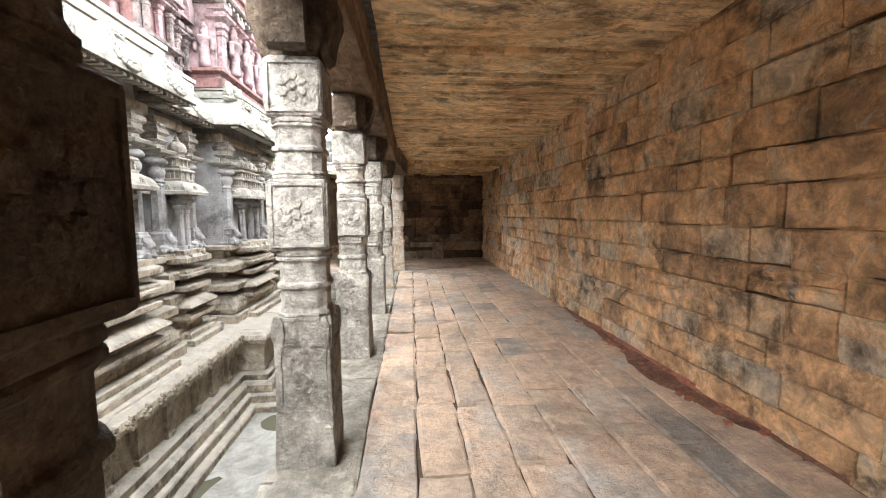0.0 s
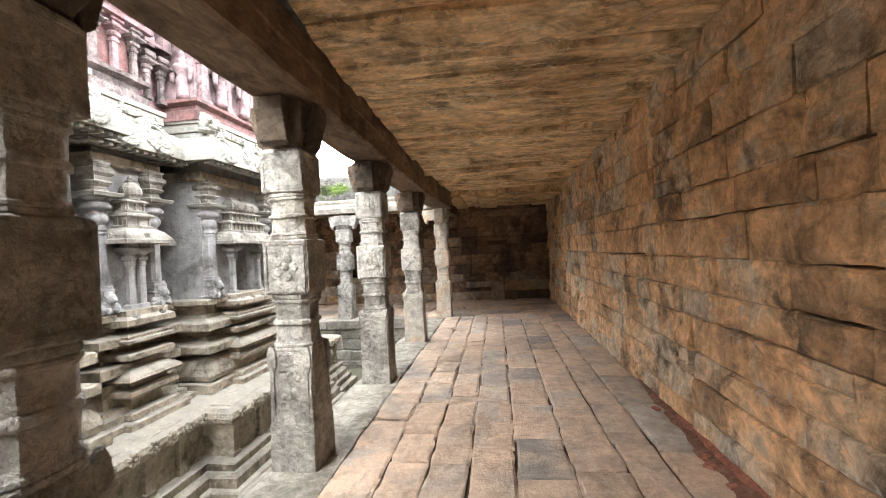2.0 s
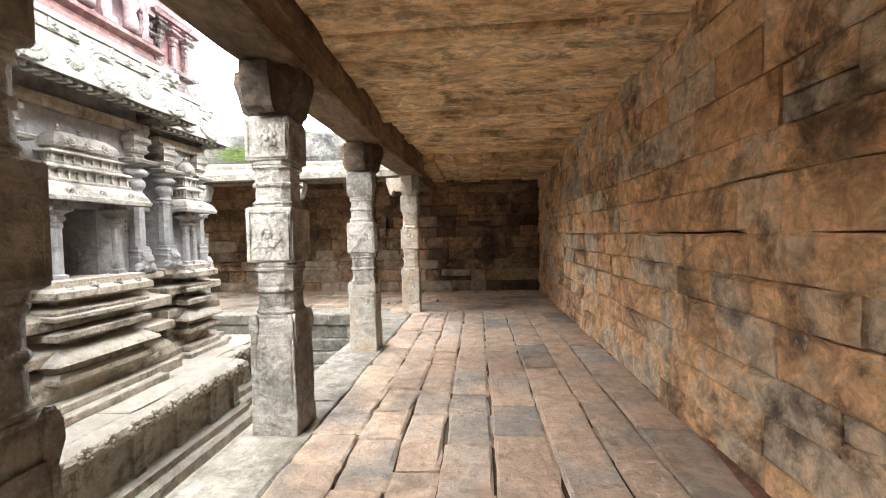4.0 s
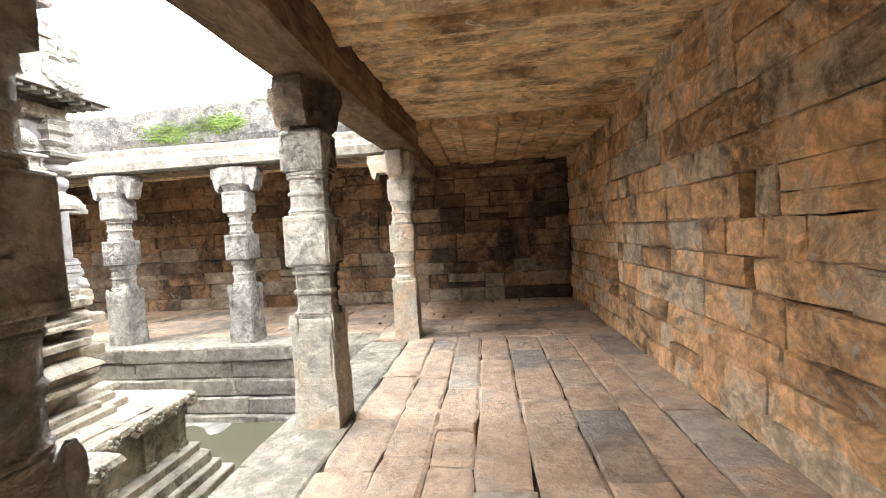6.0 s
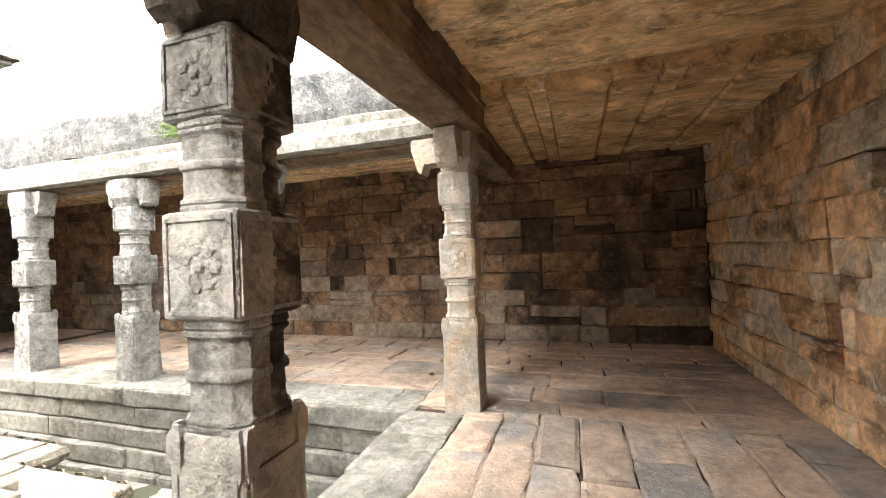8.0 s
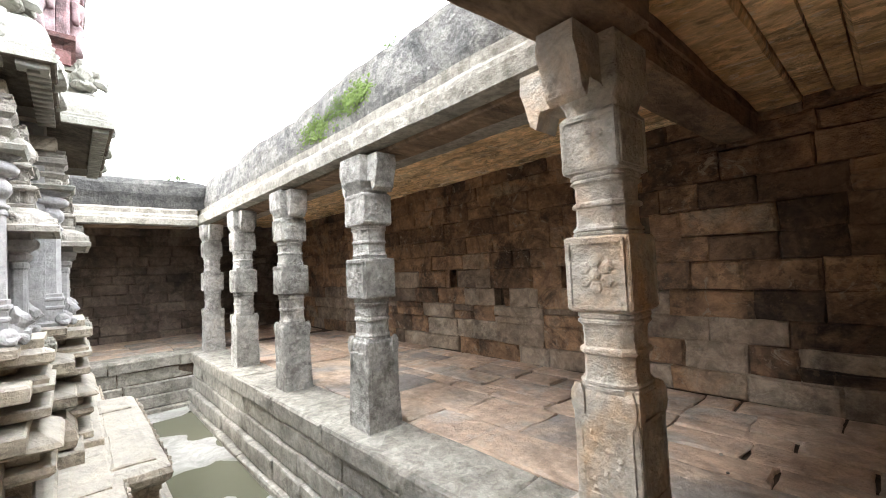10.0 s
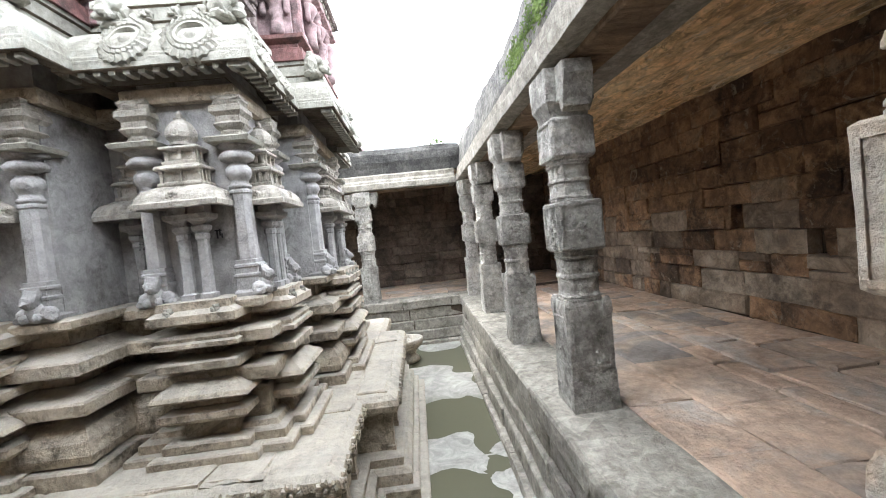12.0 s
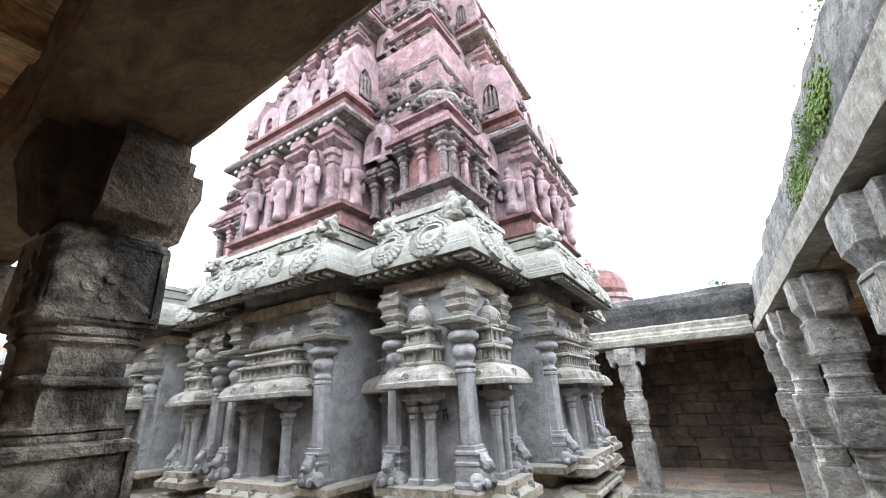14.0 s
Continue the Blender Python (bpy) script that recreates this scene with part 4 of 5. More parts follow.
def pavilion_tier(bm, hw, deep, z0, z1):
    """A storey of a niche roof: plinth, dwarf pilasters before a set-back wall, and a small cornice."""
    h = z1 - z0
    long_rect_loft(bm, -hw, hw, -deep, 0.02, [(0.012, z0), (0.016, z0 + 0.012), (0.016, z0 + h * 0.16), (0.0, z0 + h * 0.2), (-0.014, z0 + h * 0.24), (-0.014, z0 + h * 0.66), (0.0, z0 + h * 0.70), (0.024, z0 + h * 0.74), (0.028, z0 + h * 0.80), (0.02, z0 + h * 0.90), (-0.01, z0 + h * 0.97), (-0.02, z1)], 0.1)
    n = max(3, int(hw / 0.036))
    for k in range(n):
        x = -hw + 0.012 + (2 * hw - 0.024) * k / (n - 1)
        rect_loft(bm, x - 0.010, x + 0.010, -deep - 0.006, -deep + 0.03, [(0, z0 + h * 0.2), (-0.002, z0 + h * 0.55), (0.004, z0 + h * 0.60), (0.004, z0 + h * 0.72)])
    for y in [-deep + 0.02 + 0.05 * k for k in range(max(1, int(deep / 0.05)))]:
        for x in (-hw, hw):
            rect_loft(bm, x - 0.008, x + 0.008, y - 0.010, y + 0.010, [(0, z0 + h * 0.2), (0, z0 + h * 0.72)])


def pavilion_meshes(hw, deep, barrel):
    eave = bmesh.new()
    long_rect_loft(eave, -hw, hw, -deep, 0.02, [(-0.03, 1.80), (0.085, 1.79), (0.10, 1.775), (0.125, 1.78), (0.128, 1.815), (0.115, 1.825), (0.105, 1.86), (0.075, 1.90), (0.03, 1.925), (0.0, 1.94)], 0.06)
    for x in ([-hw * 0.75, 0, hw * 0.75] if barrel else [-0.02]):
        rosette(eave, (x, -deep - 0.105, 1.855), (0, -1, 0), 0.042, 8, 0.022)
    for o, x in (((1, 0, 0), hw + 0.105), ((-1, 0, 0), -hw - 0.105)):
        rosette(eave, (x, -deep * 0.5, 1.855), o, 0.04, 8, 0.022)
    roughen(eave, 0.003, 9, 5)
    roof = bmesh.new()
    if barrel:
        pavilion_tier(roof, hw * 0.96, deep, 1.935, 2.09)
        pavilion_tier(roof, hw * 0.80, deep * 0.85, 2.088, 2.21)
    else:
        pavilion_tier(roof, hw * 0.86, deep, 1.935, 2.095)
        pavilion_tier(roof, hw * 0.66, deep * 0.82, 2.093, 2.235)
    roughen(roof, 0.003, 10, 6)
    dome = bmesh.new()
    if barrel:
        a = hw * 0.68
        long_rect_loft(dome, -a, a, -deep + 0.05, 0.02, [(0.0, 2.205), (0.0, 2.23), (0.03, 2.24), (0.04, 2.27), (0.03, 2.31), (-0.005, 2.35), (-0.04, 2.375)], 0.06)
        for k in range(3):
            lathe(dome, [(0.02, 2.365), (0.028, 2.38), (0.012, 2.40), (0.018, 2.415), (0.003, 2.44)], -a * 0.7 + a * 0.7 * k, -deep * 0.35, 8)
        for x in (-a * 0.6, 0, a * 0.6):
            rosette(dome, (x, -deep + 0.012, 2.285), (0, -1, 0), 0.042, 7, 0.022)
    else:
        seg, q = 20, hw * 0.58
        prof = [(0.9, 2.232), (0.84, 2.25), (0.88, 2.262), (1.08, 2.285), (1.12, 2.315), (1.04, 2.35), (0.82, 2.385), (0.5, 2.41), (0.42, 2.415), (0.46, 2.428), (0.22, 2.437), (0.25, 2.455), (0.05, 2.485)]
        rings(dome, [[(q * r * (0.96 if k % 2 and 1.0 > r > 0.5 or k % 2 and r > 1.0 else 1) * math.cos(2 * math.pi * k / seg), -deep * 0.48 + q * r * (0.96 if k % 2 and r > 0.8 else 1) * math.sin(2 * math.pi * k / seg), z) for k in range(seg)] for r, z in prof])
        for o in FACES:
            rosette(dome, Vector((0, -deep * 0.48, 2.31)) + Vector(o) * q * 1.02, o, 0.034, 7, 0.02)
    roughen(dome, 0.003, 10, 7)
    return mesh_of(eave, "niche_eave", M_CARVED), mesh_of(roof, "niche_storey", M_CARVED), mesh_of(dome, "niche_dome", M_CARVED)


PAV_SMALL, PAV_WIDE = pavilion_meshes(0.16, 0.17, False), pavilion_meshes(0.40, 0.16, True)


def pavilion(x, y, turn, wide):
    p = new("niche")
    p.parent = shrine
    p.matrix_basis = pose(x, y, 0, 0, 0, turn)
    p["label"] = "wall niche framed by thin columns under a small storeyed roof"
    hw = 0.36 if wide else 0.12
    for s in (-1, 1):
        link_part("colonnette", ME_COLON, p, pose(s * hw * (0.8 if wide else 0.55), -0.10, 0))
    for nm, me in zip(("eave", "storey", "dome"), PAV_WIDE if wide else PAV_SMALL):
        link_part(nm, me, p, Matrix())


for side in SIDES:
    r = Matrix.Rotation(radians(side), 3, "Z")
    for x in (-0.62, 0.62):
        v = r @ Vector((x, -2.12, 0))
        pilaster(v.x, v.y, side)
    for x in (-1.88, -1.27, 1.27):
        v = r @ Vector((x, -1.92 if x > -1.8 else -1.90, 0))
        pilaster(v.x, v.y, side)
    v = r @ Vector((0, -2.10, 0))
    pavilion(v.x, v.y, side, True)
    for x in (-1.575, 1.575):
        v = r @ Vector((x, -1.90, 0))
        pavilion(v.x, v.y, side, False)
    # a lesser niche set back in each recess
    for x in (-0.98, 0.98):
        v = r @ Vector((x, -1.45, 0))
        pavilion(v.x, v.y, side, False)


for c in HALL_BAYS:
    for y in (c - 0.54, c + 0.54):
        pilaster(2.06, y, 90)
    pavilion(2.04, c, 90, True)


# curved eave with horseshoe medallions and hanging drip blocks
def eave_block(x0, x1, y0, y1, seed, out):
    bm = bmesh.new()
    prof = [(-0.10, 2.87), (out - 0.14, 2.835), (out - 0.09, 2.79), (out - 0.07, 2.725), (out - 0.005, 2.722), (out + 0.005, 2.73), (out + 0.005, 2.785), (out - 0.012, 2.795), (out - 0.012, 2.815), (out - 0.018, 2.825), (out - 0.022, 2.87), (out - 0.045, 2.94), (out - 0.09, 3.0), (out - 0.16, 3.04), (out - 0.2, 3.05), (out - 0.21, 3.11), (out - 0.19, 3.12), (out - 0.19, 3.21), (out - 0.17, 3.22), (out - 0.17, 3.27), (out - 0.24, 3.28)]
    long_rect_loft(bm, x0, x1, y0, y1, prof, 0.09)
    roughen(bm, 0.005, 5, seed)
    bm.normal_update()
    # faces looking down take a darker stone: the eave's shade put into colour
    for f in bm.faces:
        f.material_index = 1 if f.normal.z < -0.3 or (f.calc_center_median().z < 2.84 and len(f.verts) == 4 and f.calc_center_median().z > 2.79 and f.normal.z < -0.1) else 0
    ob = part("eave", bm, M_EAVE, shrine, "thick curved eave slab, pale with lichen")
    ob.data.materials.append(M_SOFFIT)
    return ob


def medallion_mesh(r):
    """A horseshoe ring of beads round a boss, in one piece, facing -y."""
    bm = bmesh.new()
    m = 96
    rows = ((1.30, 0.06, 0.03, 0.0), (1.28, 0.0, 0.035, 0.0), (1.16, -0.012, 0.015, 0.008), (1.02, -0.02, 0.0, 0.008), (0.96, -0.004, 0.0, 0.0), (0.92, -0.022, 0.0, 0.006), (0.82, -0.026, 0.0, 0.006), (0.76, -0.004, 0.0, 0.0), (0.70, -0.022, 0.0, 0.0), (0.58, -0.024, 0.0, 0.0), (0.52, 0.02, 0.0, 0.0), (0.34, 0.024, 0.0, 0.0), (0.30, -0.008, 0.0, 0.0), (0.15, -0.026, 0.0, 0.0), (0.02, -0.03, 0.0, 0.0))
    loops = []
    for q, d, ripple, relief in rows:
        loop = []
        for k in range(m):
            a = 2 * math.pi * k / m
            peak = max(0.0, 1 - abs(a - math.pi / 2) / 0.35)
            low = max(0.0, -math.sin(a)) ** 3
            q_ = q * (1 + ripple * math.cos(a * 24)) * (1 + (0.28 * peak if q > 0.9 else 0.0) + (0.05 * low if q > 0.9 else 0.0))
            loop.append((math.cos(a) * r * q_, d - relief * math.cos(a * 24) + 0.16 * max(0, math.sin(a)) * r * q - 0.10 * max(0, -math.sin(a)) * r * q, math.sin(a) * r * q_ * 1.08))
        loops.append(loop)
    rings(bm, loops)
    bmesh.ops.recalc_face_normals(bm, faces=bm.faces)
    roughen(bm, 0.003, 14, 8)
    return mesh_of(bm, "medallion", M_EAVE)


ME_MED, ME_MEDS = medallion_mesh(0.15), medallion_mesh(0.075)
ME_DRIP = mesh_of(rect_loft(bmesh.new(), -0.022, 0.022, -0.055, 0.05, [(-0.003, -0.022), (0, -0.016), (0, 0.02)]), "drip_block", M_EAVE)


def crest_mesh():
    """The carved beast head that crowns each corner of the eave: curled snout, brows, mane and crest, worn."""
    lumps = [(0, 0.02, -0.02, 0.085, 0.075, 0.075), (-0.05, -0.05, 0.02, 0.038, 0.035, 0.036), (0.05, -0.05, 0.02, 0.038, 0.035, 0.036), (0, -0.085, -0.03, 0.05, 0.04, 0.04), (0, -0.095, 0.012, 0.03, 0.025, 0.025),
             (-0.085, 0.0, -0.01, 0.028, 0.045, 0.06), (0.085, 0.0, -0.01, 0.028, 0.045, 0.06), (0, 0.03, 0.06, 0.06, 0.05, 0.045), (-0.055, 0.02, 0.075, 0.026, 0.03, 0.035), (0.055, 0.02, 0.075, 0.026, 0.03, 0.035), (-0.04, -0.10, -0.065, 0.024, 0.024, 0.022), (0.04, -0.10, -0.065, 0.024, 0.024, 0.022), (0, 0.02, -0.08, 0.10, 0.08, 0.03)]
    bm = star_lumps(lumps)
    for v in bm.verts:
        v.co *= 1 + 0.12 * noise.noise(v.co * 28)
    return mesh_of(bm, "crest", M_EAVE)


ME_CREST = crest_mesh()
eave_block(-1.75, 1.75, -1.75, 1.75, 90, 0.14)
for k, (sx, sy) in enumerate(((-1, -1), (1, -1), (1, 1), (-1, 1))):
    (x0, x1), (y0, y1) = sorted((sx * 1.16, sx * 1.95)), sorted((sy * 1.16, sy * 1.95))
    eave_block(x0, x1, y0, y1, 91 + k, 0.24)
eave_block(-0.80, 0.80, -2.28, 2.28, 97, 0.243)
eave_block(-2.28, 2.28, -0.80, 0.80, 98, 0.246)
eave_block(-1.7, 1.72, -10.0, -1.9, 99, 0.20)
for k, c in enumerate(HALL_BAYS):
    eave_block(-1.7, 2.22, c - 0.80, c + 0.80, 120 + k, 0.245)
rnd_ = random.Random(4)
for c in HALL_BAYS:
    for d in (-0.72, 0.0, 0.72):
        link_part("medallion", ME_MED, shrine, pose(2.40, c + d, 2.945, -22, 0, 90))
    for k in range(24):
        link_part("drip_block", ME_DRIP, shrine, pose(2.38, c - 0.98 + 1.96 * k / 23, 2.715, 0, 0, 90))
for side in SIDES:
    r = Matrix.Rotation(radians(side), 3, "Z")

    def on_side(nm, me, x, y, z, tilt=0.0, yaw=0.0, grow=1.0):
        v = r @ Vector((x, y, z))
        link_part(nm, me, shrine, pose(v.x, v.y, v.z, tilt, 0, side + yaw) @ Matrix.Scale(grow, 4))

    for x, y in ((-0.72, -2.47), (0.72, -2.47), (-1.80, -2.14), (-1.36, -2.14), (1.36, -2.14), (1.80, -2.14)):
        on_side("medallion", ME_MED, x, y + 0.012, 2.945, -22, rnd_.uniform(-4, 4), rnd_.uniform(0.95, 1.1))
    on_side("medallion", ME_MED, 0.0, -2.458, 2.95, -22, 0, 1.12)
    for x, y in ((-0.35, -2.48), (0.35, -2.48)):
        on_side("medallion", ME_MEDS, x, y, 2.90, -18, rnd_.uniform(-4, 4))
    for x, y in ((-0.86, -2.36), (0.86, -2.36), (-1.98, -1.98), (1.22, -1.98)):
        on_side("crest", ME_CREST, x, y, 3.20, 0, rnd_.uniform(-20, 20), rnd_.uniform(0.9, 1.15))
    for k in range(24):
        x = -0.98 + 1.96 * k / 23
        on_side("drip_block", ME_DRIP, x, -2.44, 2.715)
    for s in (-1, 1):
        for k in range(13):
            on_side("drip_block", ME_DRIP, s * (0.96 + 0.02 + 1.16 * k / 12), -2.11, 2.715)
    # worn beasts along the niche bases
    for c, y, ws in ((0.0, -2.34, (-0.34, -0.12, 0.12, 0.34)), (-1.57, -2.12, (-0.16, 0.16)), (1.57, -2.12, (-0.16, 0.16))):
        for w in ws:
            on_side("carved_beast", ME_CREST, c + w, y - 0.01, 1.055, 0, rnd_.uniform(0, 360), rnd_.uniform(0.32, 0.42))
    # small carved figures in the frieze over the eave
    for k in range(9):
        on_side("frieze_carving", ME_CREST, -0.72 + 1.44 * k / 8, -2.33, 3.165, 0, rnd_.uniform(0, 360), rnd_.uniform(0.38, 0.52))
    for s in (-1, 1):
        for k in range(4):
            on_side("frieze_carving", ME_CREST, s * (1.25 + 0.6 * k / 3), -2.0, 3.165, 0, rnd_.uniform(0, 360), rnd_.uniform(0.38, 0.52))


# ---- plinth under the shrine ----
plinth = thing("shrine_plinth", "stepped granite plinth with a carved rounded rim under the shrine", "plinth", (CX, CY, 0.0))


def plinth_rects():
    return [(-2.50, 2.50, -2.50, 2.50), (-1.33, 1.33, -2.81, 2.81), (-2.81, 2.81, -1.33, 1.33), (-2.46, 2.505, -10.05, -2.0)]


def plinth_course(name, profile, seed, material=None, amp=0.010):
    for n, (x0, x1, y0, y1) in enumerate(plinth_rects()):
        e = 0.002 * n
        bm = long_rect_loft(bmesh.new(), x0, x1, y0, y1, [(o, z + (e if i > len(profile) // 2 else -e)) for i, (o, z) in enumerate(profile)], 0.2)
        part(name, worn(bm, amp, seed + n), material or M_BASE, plinth)


plinth_course("step", [(0.245, -1.02), (0.25, -0.93), (0.235, -0.915), (0.1, -0.91)], 1)
plinth_course("step", [(0.16, -0.915), (0.165, -0.82), (0.15, -0.805), (0.0, -0.80)], 5)
plinth_course("step", [(0.10, -0.805), (0.10, -0.70), (0.06, -0.66), (-0.1, -0.65)], 9)
plinth_course("step", [(0.03, -0.66), (0.04, -0.58), (0.02, -0.57), (-0.1, -0.56)], 13)
plinth_course("neck", [(-0.08, -0.57), (-0.08, -0.19)], 17)
plinth_course("rim", [(-0.09, -0.20), (-0.02, -0.19), (0.03, -0.15), (0.045, -0.10), (0.03, -0.05), (-0.02, -0.02), (-0.06, -0.012), (-0.5, -0.01)], 21, None, 0.016)
ME_POST = mesh_of(roughen(rect_loft(bmesh.new(), -0.05, 0.05, -0.03, 0.03, [(0.01, -0.565), (0.01, -0.52), (0, -0.51), (0, -0.26), (0.015, -0.25), (0.015, -0.195)]), 0.004, 8), "post", M_BASE)
bm = bmesh.new()
rosette(bm, (0, 0, 0), (0, -1, 0), 0.075, 7, 0.03)
ME_BLOOM = mesh_of(bm, "carved_flower", M_BASE)
for side in SIDES:
    r = Matrix.Rotation(radians(side), 3, "Z")
    for xs_, y in (((-1.2, -0.7, -0.2, 0.3, 0.8, 1.22), -2.74), ((-2.4, -2.0, -1.6, 1.6, 2.0, 2.4), -2.43)):
        for x in xs_:
            v = r @ Vector((x, y, 0))
            link_part("post", ME_POST, plinth, pose(v.x, v.y, 0, 0, 0, side))
    for k in range(24):
        x = -2.45 + 4.9 * k / 23
        v = r @ Vector((x, -2.855 if abs(x) < 1.33 else -2.545, -0.10))
        link_part("carved_flower", ME_BLOOM, plinth, pose(v.x, v.y, v.z, 0, 0, side))
for k in range(17):
    link_part("post", ME_POST, plinth, pose(2.435, -2.9 - 0.42 * k, 0, 0, 0, 90))
for k in range(34):
    link_part("carved_flower", ME_BLOOM, plinth, pose(2.55, -2.7 - 0.21 * k, -0.10, 0, 0, 90))


# ---- the pink tower over the shrine ----
def oct_mesh(rows, material, name):
    return mesh_of(oct_loft(bmesh.new(), rows), name, material)


# a stucco pilaster 1 m high, scaled to each storey
ME_TPIL = oct_mesh([(0, 0.075, 0.1), (0.06, 0.075, 0.1), (0.07, 0.055, 0.4), (0.52, 0.052, 0.4), (0.53, 0.07, 0.4), (0.57, 0.075, 0.4), (0.59, 0.055, 0.4), (0.62, 0.055, 0.4), (0.64, 0.085, 0.4), (0.69, 0.095, 0.4), (0.72, 0.07, 0.4), (0.74, 0.10, 0.2), (0.77, 0.15, 0.05), (0.80, 0.16, 0.03), (0.81, 0.09, 0.1), (0.88, 0.085, 0.1), (0.90, 0.12, 0.1), (1.0, 0.12, 0.1)], M_PINK, "tower_pilaster")
ME_TPILD = ME_TPIL.copy()
ME_TPILD.materials.clear()
ME_TPILD.materials.append(M_GREYSTUCCO)


def figure_mesh(seed):
    """A standing stucco guardian figure, kept as a plain shape."""
    bm = bmesh.new()
    lathe(bm, [(0.075, 0.0), (0.07, 0.10), (0.06, 0.28), (0.085, 0.36), (0.06, 0.44), (0.075, 0.53), (0.105, 0.60), (0.085, 0.65), (0.035, 0.68), (0.055, 0.72), (0.06, 0.77), (0.045, 0.82), (0.06, 0.84), (0.035, 0.93), (0.01, 0.98)], 0.01, -0.03, 12)
    for sx in (-1, 1):
        lathe(bm, [(0.02, 0.33), (0.03, 0.40), (0.028, 0.50), (0.036, 0.60), (0.01, 0.63)], sx * 0.115, -0.04, 8)
    roughen(bm, 0.02, 9, seed)
    return mesh_of(bm, "figure", M_PALEPINK, True)


ME_TCREST = ME_CREST.copy()
ME_TCREST.materials.clear()
ME_TCREST.materials.append(M_GREYSTUCCO)
ME_FIG = [figure_mesh(2), figure_mesh(5)]


def horseshoe_mesh(w, h, name="gable"):
    """A horseshoe gable with a niche cut into its face, looking along -y."""
    bm = bmesh.new()
    n = 16
    outer, inner = [], []
    for k in range(n + 1):
        a = math.pi * (1.12 - 1.24 * k / n)
        q = 1.0 + 0.05 * math.sin(k * 2.4)
        outer.append((math.cos(a) * w * q, h * 0.34 + math.sin(a) * h * 0.62 * q))
        inner.append((math.cos(a) * w * 0.36, h * 0.30 + math.sin(a) * h * 0.30))
    outer[0], outer[-1] = (-w * 1.05, 0.0), (w * 1.05, 0.0)
    inner[0], inner[-1] = (-w * 0.36, h * 0.08), (w * 0.36, h * 0.08)
    fr_o = [bm.verts.new((x, -0.05, z)) for x, z in outer]
    bk_o = [bm.verts.new((x, 0.16, z)) for x, z in outer]
    fr_i = [bm.verts.new((x, -0.05, z)) for x, z in inner]
    bk_i = [bm.verts.new((x, 0.06, z)) for x, z in inner]
    for k in range(n):
        bm.faces.new((fr_o[k], fr_o[k + 1], fr_i[k + 1], fr_i[k]))
        bm.faces.new((bk_o[k], bk_o[k + 1], fr_o[k + 1], fr_o[k]))
        bm.faces.new((fr_i[k], fr_i[k + 1], bk_i[k + 1], bk_i[k]))
    bm.faces.new(bk_i)
    bm.faces.new((fr_o[0], fr_i[0], fr_i[-1], fr_o[-1]))
    bm.faces.new(bk_o)
    bmesh.ops.recalc_face_normals(bm, faces=bm.faces)
    roughen(bm, 0.012, 5, 3)
    return mesh_of(bm, name, M_PALEPINK)


ME_GABLE = horseshoe_mesh(0.46, 0.62)
bm = bmesh.new()
for dx in (-0.09, 0.0, 0.09):
    lathe(bm, [(0.03, 0.06), (0.035, 0.2), (0.045, 0.24), (0.02, 0.28), (0.01, 0.33)], dx, 0.0, 8)
rect_loft(bm, -0.15, 0.15, -0.03, 0.03, [(0, 0.03), (0.01, 0.08), (0, 0.09)])
ME_NICHEFILL = mesh_of(bm, "niche_carving", M_GREYSTUCCO)
bm = bmesh.new()
lathe(bm, [(0.05, 0), (0.06, 0.03), (0.03, 0.05), (0.055, 0.09), (0.06, 0.12), (0.02, 0.16), (0.025, 0.18), (0.004, 0.25)], seg=10)
ME_FINIAL = mesh_of(bm, "finial", M_GREYSTUCCO, True)


def ribbed_dome_mesh():
    bm = bmesh.new()
    seg = 24
    prof = [(0.20, 0), (0.22, 0.02), (0.27, 0.08), (0.275, 0.14), (0.24, 0.21), (0.17, 0.27), (0.08, 0.30), (0.05, 0.31)]
    rings(bm, [[((r * (1 + (0.05 if k % 2 else -0.02))) * math.cos(2 * math.pi * k / seg), (r * (1 + (0.05 if k % 2 else -0.02))) * math.sin(2 * math.pi * k / seg), z) for k in range(seg)] for r, z in prof])
    return mesh_of(bm, "ribbed_dome", M_GREYSTUCCO)


ME_TDOME = ribbed_dome_mesh()


def tower_block(name, x0, x1, y0, y1, profile, material, seed, label=""):
    bm = long_rect_loft(bmesh.new(), x0, x1, y0, y1, profile, 0.16)
    return part(name, worn(bm, 0.010, seed), material, shrine, label)


